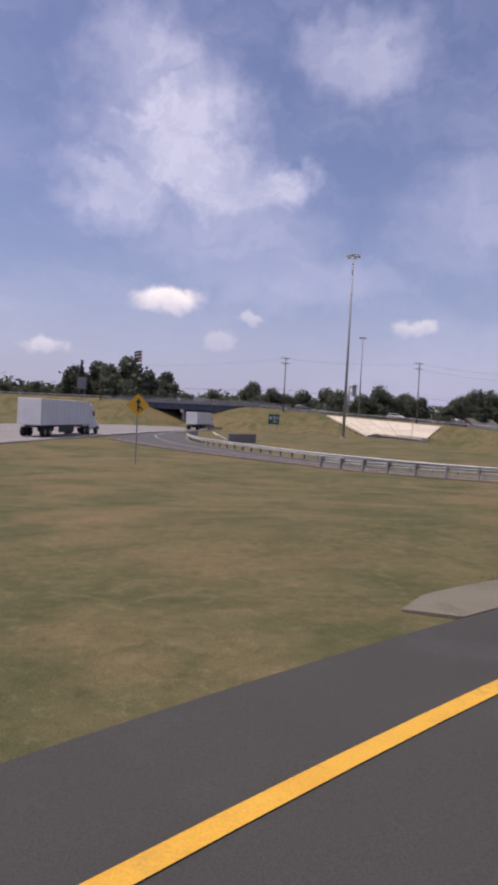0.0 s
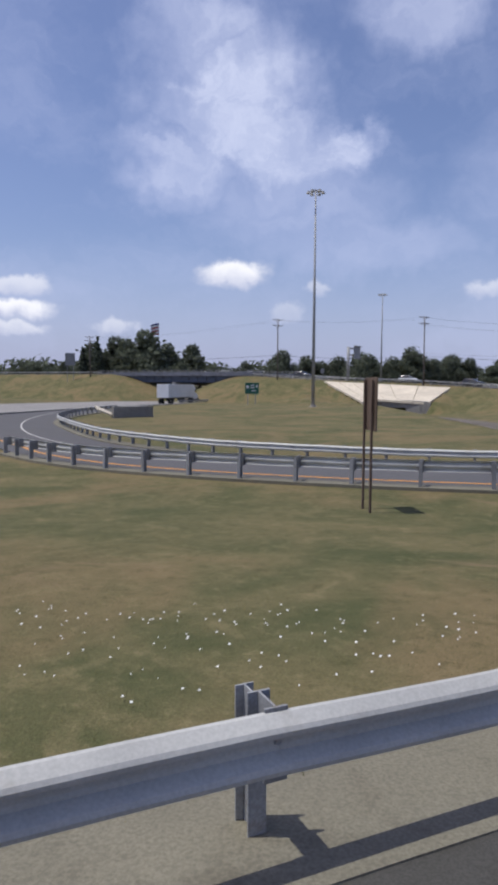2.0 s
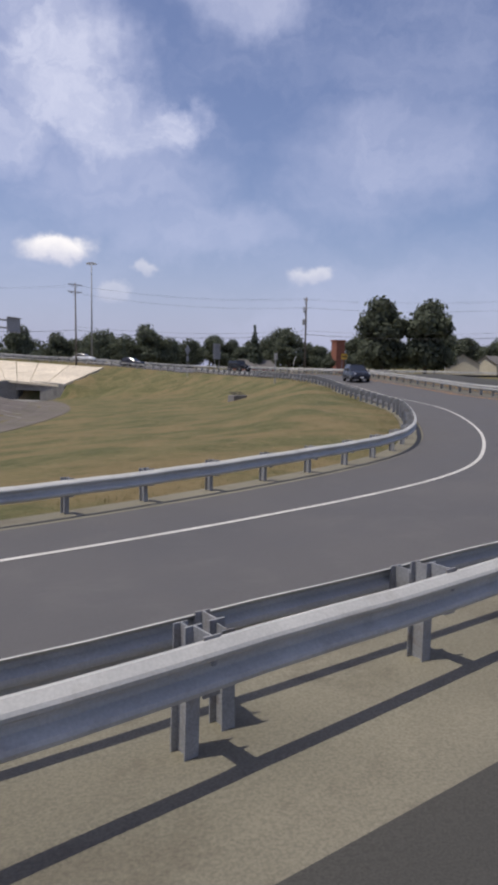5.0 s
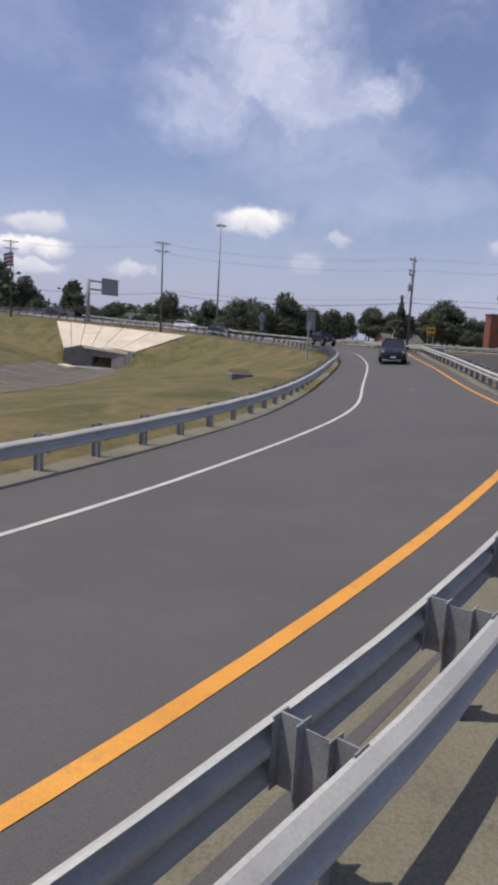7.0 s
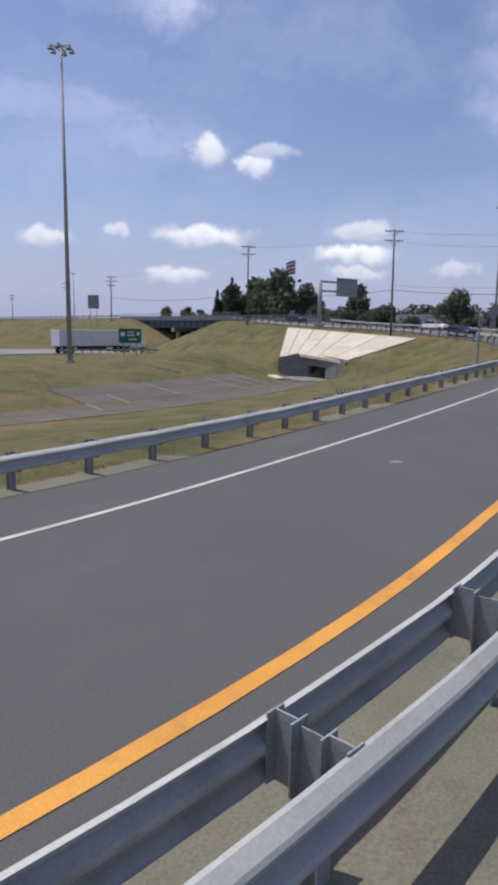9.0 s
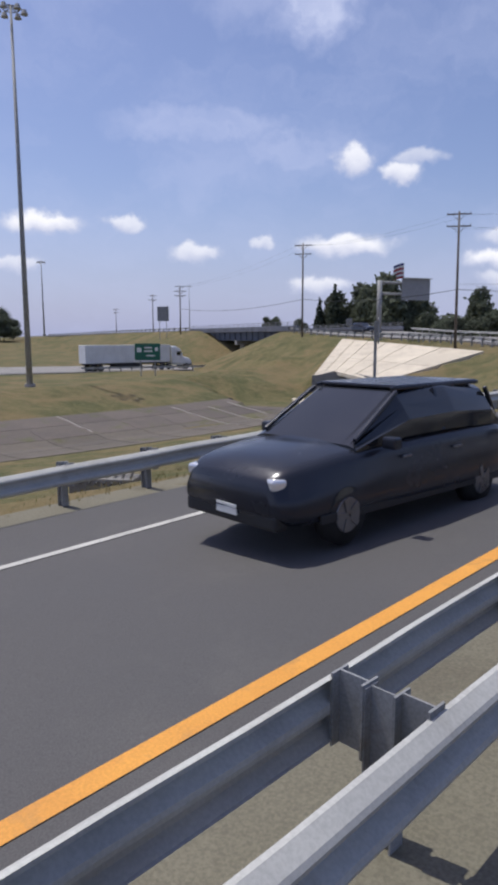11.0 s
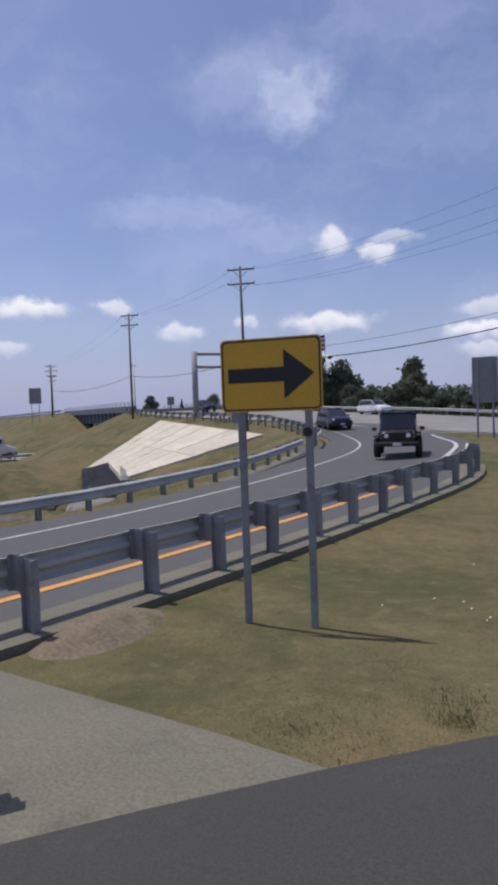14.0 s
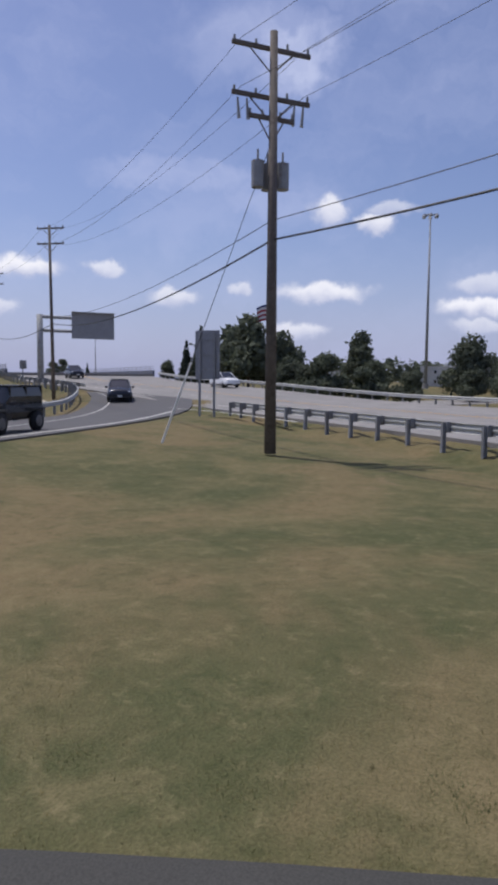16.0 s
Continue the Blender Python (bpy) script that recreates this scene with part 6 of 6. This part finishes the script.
def brick_tower():
    z = land_at(118, 233)
    t = thing("brick_tower", (118, 233, z), "square red brick chimney tower", "chimney", turn=15)
    bm = bmesh.new()
    box(bm, (2.9, 2.9, 11.5), (0, 0, 5.5), bevel=0.03)
    part("shaft", bm, BRICK, t)
    bm = bmesh.new()
    box(bm, (3.3, 3.3, 0.5), (0, 0, 11.3), bevel=0.04)
    part("cap", bm, BRICK, t)


brick_tower()
FLAG_RED = surface("red_cloth", RGB(0.30, 0.03, 0.04), RGB(0.36, 0.05, 0.06), 1.0, 20.0, 0.9)
FLAG_BLUE = surface("blue_cloth", RGB(0.03, 0.04, 0.14), RGB(0.04, 0.05, 0.18), 1.0, 20.0, 0.9)
FLAG_GREEN = surface("green_cloth", RGB(0.12, 0.22, 0.16), RGB(0.30, 0.36, 0.30), 0.8, 20.0, 0.9)


def flag(at, top, size, turn, cloths, label):
    z = land_at(*at)
    t = thing("flag", (*at, z), label, "flag", "flags", turn)
    w, h = size
    bm = bmesh.new()
    rod(bm, (0, 0, -0.3), (0, 0, top - z), 0.14, 0.07, 10)
    part("pole", bm, POSTSTEEL, t)
    n = len(cloths)
    for k, m in enumerate(cloths):
        bm = bmesh.new()
        rows = []
        for i in range(13):
            u = i / 12
            x, y = 0.1 + u * w * 0.9, 0.35 * math.sin(6 * u) * u
            drop = -0.9 * u * u
            z0, z1 = top - z - 0.2 - h * k / n + drop, top - z - 0.2 - h * (k + 1) / n + drop
            rows.append([bm.verts.new((x, y + s, q)) for s, q in ((0.015, z0), (0.015, z1), (-0.015, z1), (-0.015, z0))])
        for a, b in zip(rows[:-1], rows[1:]):
            for q in range(4):
                bm.faces.new((a[q], a[(q + 1) % 4], b[(q + 1) % 4], b[q]))
        bm.faces.new(rows[0])
        bm.faces.new(rows[-1][::-1])
        bmesh.ops.recalc_face_normals(bm, faces=bm.faces[:])
        part("cloth", bm, m, t)


flag((-37.6, 295.3), 27.5, (3.6, 4.8), 205, [FLAG_BLUE, SIGN_WHITE, FLAG_RED, SIGN_WHITE, FLAG_RED, SIGN_WHITE, FLAG_RED], "large striped flag on a tall pole above the trees")
flag((-44.0, 297.0), 24.5, (2.4, 2.0), 205, [FLAG_GREEN, SIGN_WHITE], "smaller pale green flag on a pole")

# ---------------------------------------------------------------- trees
BARK = surface("bark", RGB(0.06, 0.048, 0.038), RGB(0.11, 0.09, 0.07), 3.0, 25.0, 0.95, 0, 0.4)


def leaf_surface(name, dark, light, sward=False):
    m = bpy.data.materials.new(name)
    m.use_nodes = True
    net = Net(m.node_tree)
    geo = net.add("ShaderNodeNewGeometry")
    each = geo.outputs["Random Per Island"]
    own = net.add("ShaderNodeObjectInfo").outputs["Random"]
    col = net.mix(each, dark, light)
    col = net.add("ShaderNodeVectorMath", {0: col, "Scale": net.ramp(own, 0, 1, 0.8, 1.2, False)}, operation="SCALE").outputs[0]
    col = net.add("ShaderNodeVectorMath", {0: col, "Scale": net.ramp(net.noise(geo.outputs["Position"], 0.5).outputs["Fac"], 0.3, 0.7, 0.75, 1.25)}, operation="SCALE").outputs[0]
    bsdf = net.add("ShaderNodeBsdfPrincipled", {"Base Color": col, "Roughness": 0.75, "Specular IOR Level": 0.25})
    if sward:
        net.links.new(net.add("ShaderNodeCombineXYZ", {2: 1.0}).outputs[0], bsdf.inputs["Normal"])
    thru = net.add("ShaderNodeBsdfTranslucent", {"Color": col})
    both = net.add("ShaderNodeMixShader", {0: 0.35, 1: bsdf.outputs[0], 2: thru.outputs[0]})
    out = net.add("ShaderNodeOutputMaterial")
    net.links.new(both.outputs[0], out.inputs[0])
    return m


LEAF = leaf_surface("leaves", RGB(0.078, 0.094, 0.066), RGB(0.124, 0.140, 0.094))
LEAF_DARK = leaf_surface("conifer_leaves", RGB(0.055, 0.070, 0.052), RGB(0.088, 0.106, 0.074))


def leaf_mesh(name, lobes, count, size, seed, material):
    """Many small leaf sprays in the shells of several lobes (centre, radii)."""
    rng = np.random.default_rng(seed)
    share = np.array([r[0] * r[1] * r[2] for _, r in lobes]) ** 0.667
    pick = rng.choice(len(lobes), count, p=share / share.sum())
    c = np.array([l[0] for l in lobes], float)[pick]
    r = np.array([l[1] for l in lobes], float)[pick]
    way = rng.normal(size=(count, 3))
    way /= np.linalg.norm(way, axis=1)[:, None]
    deep = rng.uniform(0.35, 1.0, count) ** 0.4 * (1 + 0.12 * rng.normal(size=count))
    at = c + way * r * deep[:, None]
    a = rng.normal(size=(count, 3))
    a -= (a * way).sum(1)[:, None] * way * 0.6
    a /= np.linalg.norm(a, axis=1)[:, None]
    b = np.cross(way + 0.5 * rng.normal(size=(count, 3)), a)
    b /= np.linalg.norm(b, axis=1)[:, None]
    s = size * rng.uniform(0.6, 1.5, count)[:, None]
    v = np.stack([at - a * s, at - b * s * 0.6, at + a * s, at + b * s * 0.6], 1).reshape(-1, 3)
    f = np.arange(count * 4).reshape(-1, 4)
    me = bpy.data.meshes.new(name)
    me.from_pydata(v.tolist(), [], f.tolist())
    me.materials.append(material)
    return me


def tree(at, height, spread, seed, label, conifer=False, low=0.16):
    rng = np.random.default_rng(seed)
    z = land_at(*at)
    t = thing("tree", (*at, z - 0.1), label, "tree", "trees", float(rng.uniform(0, 360)))
    bm = bmesh.new()
    rod(bm, (0, 0, -0.3), (0.1, 0.05, height * 0.62), 0.034 * height * 0.75, 0.012 * height * 0.6, 10)
    lobes = []
    if conifer:
        for k in range(9):
            u = k / 8
            lobes.append(((0.1 * rng.normal(), 0.1 * rng.normal(), height * (0.1 + 0.86 * u)), (spread * 0.5 * (1.04 - u) + 0.25, spread * 0.5 * (1.04 - u) + 0.25, height * 0.09)))
    else:
        for k in range(11):
            a, u = rng.uniform(0, math.tau), rng.uniform(low + 0.14, 0.88)
            reach = spread * 0.5 * (0.35 + 0.65 * math.sin(math.pi * min(1, u + 0.12))) * rng.uniform(0.35, 0.8)
            p = (reach * math.cos(a), reach * math.sin(a), height * u)
            r = spread * rng.uniform(0.17, 0.27)
            lobes.append((p, (r, r, r * rng.uniform(0.75, 1.05))))
            rod(bm, (0, 0, height * u * 0.55), (p[0] * 0.8, p[1] * 0.8, p[2]), 0.012 * height, 0.004 * height, 6)
        lobes.append(((0, 0, height * 0.84), (spread * 0.24, spread * 0.24, height * 0.15)))
        lobes.append(((0, 0, height * (low + 0.28)), (spread * 0.36, spread * 0.36, height * 0.2)))
    part("trunk", bm, BARK, t)
    me = leaf_mesh("crown", lobes, 4200 if not conifer else 2200, height * 0.032, seed, LEAF_DARK if conifer else LEAF)
    ob = new("crown", me)
    ob.parent = t
    return t


broad = [tree((-51, 296), 21.0, 15, 11, "broad dark green leafy tree"), tree((5, 258), 9.5, 9, 12, "rounded dark green leafy tree"), tree((56, 280), 13, 12, 13, "full dark green leafy tree with uneven crown"),
         tree((112, 181), 17.5, 12, 14, "tall dark green leafy tree near the houses", low=0.06)]
spiky = [tree((-62, 291), 20.5, 8.0, 15, "dark green conifer with a pointed crown", True)]


def plant(source, x, y, scale, turn, tall=1.0):
    m = pose(x, y, land_at(x, y) - 0.1, 0, 0, turn)
    ob = copy_thing(source, m)
    ob.scale = (scale, scale, scale * tall)
    return ob


rng_t = random.Random(5)
# the group round the flags, the trees behind the gantry, the clump behind the mast, the row by the houses
for x, y, s, k in ((-57, 300, 0.95, 0), (-43, 293, 1.0, 0), (-35, 300, 0.92, 0), (-28, 296, 0.75, 2), (-66, 298, 0.9, 0), (-2, 262, 0.95, 1), (12, 256, 1.05, 1), (18, 262, 0.9, 1), (-9, 266, 0.85, 1), (26, 268, 0.7, 1),
                   (47, 284, 0.9, 2), (63, 278, 0.95, 2), (71, 284, 0.8, 2), (79, 290, 0.75, 2), (40, 290, 0.7, 2), (121, 178, 1.02, 3), (127, 186, 0.8, 3), (116, 192, 0.75, 3), (104, 196, 0.35, 3), (146, 208, 0.7, 3), (153, 190, 0.75, 3),
                   (-20, 330, 0.9, 1), (-8, 336, 0.8, 1), (-30, 338, 0.85, 0), (8, 345, 0.9, 1), (-16, 205, 0.28, 1), (-26, 214, 0.3, 1)):
    plant(broad[k], x, y, s * (1.04, 1.18, 1.2, 1.0)[k] * rng_t.uniform(0.92, 1.08), rng_t.uniform(0, 360), rng_t.uniform(0.9, 1.08))
plant(spiky[0], -68, 290, 0.8, 40)
plant(spiky[0], -12, 210, 0.22, 80)
plant(spiky[0], 27, 250, 0.35, 10)
plant(spiky[0], 98, 262, 0.8, 70)
# rows further off
for k in range(46):
    a = radians(-44 + 54 * (k + rng_t.uniform(-0.4, 0.4)) / 46)
    r = rng_t.uniform(250, 330)
    plant(rng_t.choice(broad[1:3]), 45 - r * math.sin(a), 60 + r * math.cos(a), rng_t.uniform(0.95, 1.4), rng_t.uniform(0, 360), rng_t.uniform(0.85, 1.1))
for k in range(30):
    a = radians(63 + 17 * (k + rng_t.uniform(-0.4, 0.4)) / 30)
    r = rng_t.uniform(270, 330)
    plant(rng_t.choice(broad[1:3]), 80 - r * math.sin(a), 100 + r * math.cos(a), rng_t.uniform(0.7, 1.1), rng_t.uniform(0, 360))
for k in range(18):
    a = radians(14 + 24 * (k + rng_t.uniform(-0.4, 0.4)) / 18)
    r = rng_t.uniform(310, 380)
    plant(rng_t.choice(broad[1:3]), 60 - r * math.sin(a), 80 + r * math.cos(a), rng_t.uniform(0.5, 0.8), rng_t.uniform(0, 360))


def far_woods():
    lobes = []
    rng = np.random.default_rng(77)
    for k in range(120):
        a = radians(rng.uniform(-62, 30))
        r = rng.uniform(400, 520)
        x, y = 50 - r * math.sin(a), 80 + r * math.cos(a)
        w = rng.uniform(9, 15)
        lobes.append(((x, y, 4.2 + w * 0.35), (w, w, w * rng.uniform(0.5, 0.75))))
    me = leaf_mesh("far_woods", lobes, 30000, 1.5, 78, LEAF)
    tagged(new("far_woods", me), "distant dark green woods along the horizon", "woods", kind="stuff")


far_woods()

# ---------------------------------------------------------------- grass blades, weeds and litter
def blade_mesh(name, spots, height, seed, material):
    rng = np.random.default_rng(seed)
    n = len(spots)
    z = land(spots[:, :2])
    a = rng.uniform(0, math.tau, n)
    h = height * rng.uniform(0.5, 1.4, n)
    lean = rng.normal(size=(n, 2)) * (0.45 * h)[:, None]
    w = height * (0.08 + 0.10 * rng.random(n))
    dx, dy = np.cos(a) * w, np.sin(a) * w
    p0 = np.stack([spots[:, 0] - dx, spots[:, 1] - dy, z - 0.01], 1)
    p1 = np.stack([spots[:, 0] + dx, spots[:, 1] + dy, z - 0.01], 1)
    p2 = np.stack([spots[:, 0] + lean[:, 0], spots[:, 1] + lean[:, 1], z + h], 1)
    v = np.stack([p0, p1, p2], 1).reshape(-1, 3)
    me = bpy.data.meshes.new(name)
    me.from_pydata(v.tolist(), [], np.arange(3 * n).reshape(-1, 3).tolist())
    me.materials.append(material)
    return me


BLADE = leaf_surface("grass_blades", RGB(0.085, 0.088, 0.030), RGB(0.21, 0.17, 0.075), True)


def scatter(n, seed, curve, lo, hi, clump=0.0):
    """Points to the left of a curve, from lo to hi metres away, closer together near it."""
    rng = np.random.default_rng(seed)
    i = rng.integers(0, len(curve) - 1, n)
    f = rng.random(n)[:, None]
    p = curve[i] * (1 - f) + curve[i + 1] * f
    d = lo + (hi - lo) * rng.random(n) ** 1.6
    p = p - rights(curve)[i] * d[:, None]
    p = p[:, :2] + rng.normal(size=(n, 2)) * 0.05
    patch = np.array([noise.noise(Vector((x * 0.6, y * 0.6, 3.3))) for x, y in p])
    return p[patch > rng.uniform(-0.6, 0.35, n)]


west = stretch(EDGE, lambda p: -8 < p[0] < 34)
north = stretch(EDGE, lambda p: p[1] > 119.5 and p[0] < 108)
spots = np.vstack([scatter(52000, 1, west, 0.75, 9.5), scatter(60000, 2, north, 0.02, 12.0)])
d_ramp = nearest(spots, INNER)[0]
d_pit = np.hypot(spots[:, 0] - 31.5, spots[:, 1] - 27.4)
d_rail, _, side_rail = nearest(spots, NEAR_RAIL)
spots = spots[(d_ramp > 0.7) & (d_pit > 2.2) & ((spots[:, 0] < 4) | (spots[:, 1] > 119) | (side_rail < -0.75))]
tagged(new("grass_blades", blade_mesh("grass_blades", spots, 0.026, 3, BLADE)), "short green and straw-coloured grass blades", "grass", kind="stuff")
fringe = np.vstack([scatter(14000, 4, stretch(FAR_RAIL, lambda p: p[1] > 40 and p[0] > 30), 0.4, 1.6), scatter(6000, 5, stretch(NEAR_RAIL, lambda p: p[0] < 34), 0.66, 1.0)])
tagged(new("verge_weeds", blade_mesh("verge_weeds", fringe, 0.07, 6, BLADE)), "longer dry grass and weeds at the guardrail posts", "weeds", kind="stuff")

rng_w = np.random.default_rng(31)
clumps = stretch(EDGE, lambda p: p[0] > 86 and p[0] < 104)
clumps = clumps[rng_w.integers(0, len(clumps), 26)] - rights(clumps)[rng_w.integers(0, len(clumps), 26)] * rng_w.uniform(0.1, 0.9, 26)[:, None]
weeds = np.vstack([c[:2] + rng_w.normal(size=(160, 2)) * rng_w.uniform(0.06, 0.16) for c in clumps])
GREEN_WEED = leaf_surface("green_weeds", RGB(0.082, 0.100, 0.040), RGB(0.135, 0.150, 0.066), True)
tagged(new("edge_weeds", blade_mesh("edge_weeds", weeds, 0.024, 32, GREEN_WEED)), "dark green weed clumps along the asphalt edge", "weeds", kind="stuff")

bm = bmesh.new()
rng_p = np.random.default_rng(77)
for k in range(900):
    u, w = -0.95 + abs(rng_p.normal()) * 0.22, 0.86 - abs(rng_p.normal()) * 0.16
    root = Vector((29.66 + u * 0.99 - w * 0.139, 27.52 + u * 0.139 + w * 0.99, -0.9))
    tip = root + Vector((rng_p.normal() * 0.1, rng_p.normal() * 0.1, rng_p.uniform(0.05, 0.36)))
    side = Vector((rng_p.normal(), rng_p.normal(), 0)).normalized() * 0.006
    bm.faces.new([bm.verts.new(q) for q in (root - side, root + side, (root + tip) / 2 + side * 1.3, tip)])
tagged(as_object("pit_weeds", bm, GREEN_WEED), "green weeds grown up in the pit's corner", "weeds", kind="stuff")


def litter():
    """White clover heads and scraps in the grass, all in one mesh."""
    rng = np.random.default_rng(9)
    groups = [(18.6, 20.75, 4.0, 0.8, 110), (18.4, 19.8, 1.6, 0.9, 30), (21.4, 20.9, 2.0, 0.6, 22), (14.7, 19.6, 2.0, 0.6, 50), (86.5, 124.2, 2.2, 1.0, 26), (90.0, 128.0, 4.0, 2.0, 22)]
    verts, faces = [], []
    for cx, cy, sx, sy, n in groups:
        p = np.stack([cx + rng.normal(size=n) * sx * 0.5, cy + rng.normal(size=n) * sy * 0.5], 1)
        z = land(p)
        for (x, y), h in zip(p, z):
            r, a = rng.uniform(0.006, 0.016), rng.uniform(0, 6)
            k = len(verts)
            verts += [(x + r * math.cos(a + q * 1.5708), y + r * math.sin(a + q * 1.5708), h + 0.035 + 0.006 * math.sin(q * 2 + a)) for q in range(4)] + [(x, y, h + 0.040)]
            faces += [(k, k + 1, k + 4), (k + 1, k + 2, k + 4), (k + 2, k + 3, k + 4), (k + 3, k, k + 4)]
    me = bpy.data.meshes.new("clover_heads")
    me.from_pydata(verts, [], faces)
    me.materials.append(SIGN_WHITE)
    tagged(new("clover_heads", me), "small white clover heads and scraps in the grass", "flowers", kind="stuff")


def soil_heap(at, turn, long, wide, tall):
    t = thing("soil_heap", at, "low heap of brown soil and dry weeds on the paving", "soil", "soil heaps", turn)
    bm = bmesh.new()
    grid = []
    for i in range(15):
        row = []
        for j in range(15):
            x, y = (i / 7 - 1), (j / 7 - 1)
            r = math.hypot(x, y)
            h = tall * max(0.0, 1 - r * r) * (1 + 0.7 * noise.noise(Vector((x * 2.2, y * 2.2, 5)))) - 0.05
            row.append(bm.verts.new((x * wide, y * long, h)))
        grid.append(row)
    for r0, r1 in zip(grid[:-1], grid[1:]):
        for j in range(14):
            quad = (r0[j], r1[j], r1[j + 1], r0[j + 1])
            if min(math.hypot(v.co.x / wide, v.co.y / long) for v in quad) < 0.95:
                bm.faces.new(quad)
    bmesh.ops.delete(bm, geom=[v for v in bm.verts if not v.link_faces], context="VERTS")
    part("mound", bm, SOIL, t, smooth=True)


def patch_cover():
    at = on_ramp(np.array([[76.5, 80.4, 0.0]]))[0]
    t = thing("manhole_patch", (at[0], at[1], at[2] - 0.02), "small round pale patch in the ramp asphalt", "road patch")
    bm = bmesh.new()
    bmesh.ops.create_cone(bm, cap_ends=True, segments=20, radius1=0.14, radius2=0.12, depth=0.07)
    part("cover", bm, ROAD_PALE, t)


patch_cover()
soil_heap((82.85, 121.6, land_at(82.85, 121.6) + 0.03), 15, 0.9, 0.55, 0.16)
soil_heap((34.95, 29.6, land_at(34.95, 29.6) + 0.03), 60, 0.7, 0.45, 0.06)
soil_heap((34.7, 30.4, land_at(34.7, 30.4) + 0.03), 40, 0.6, 0.4, 0.12)


litter()
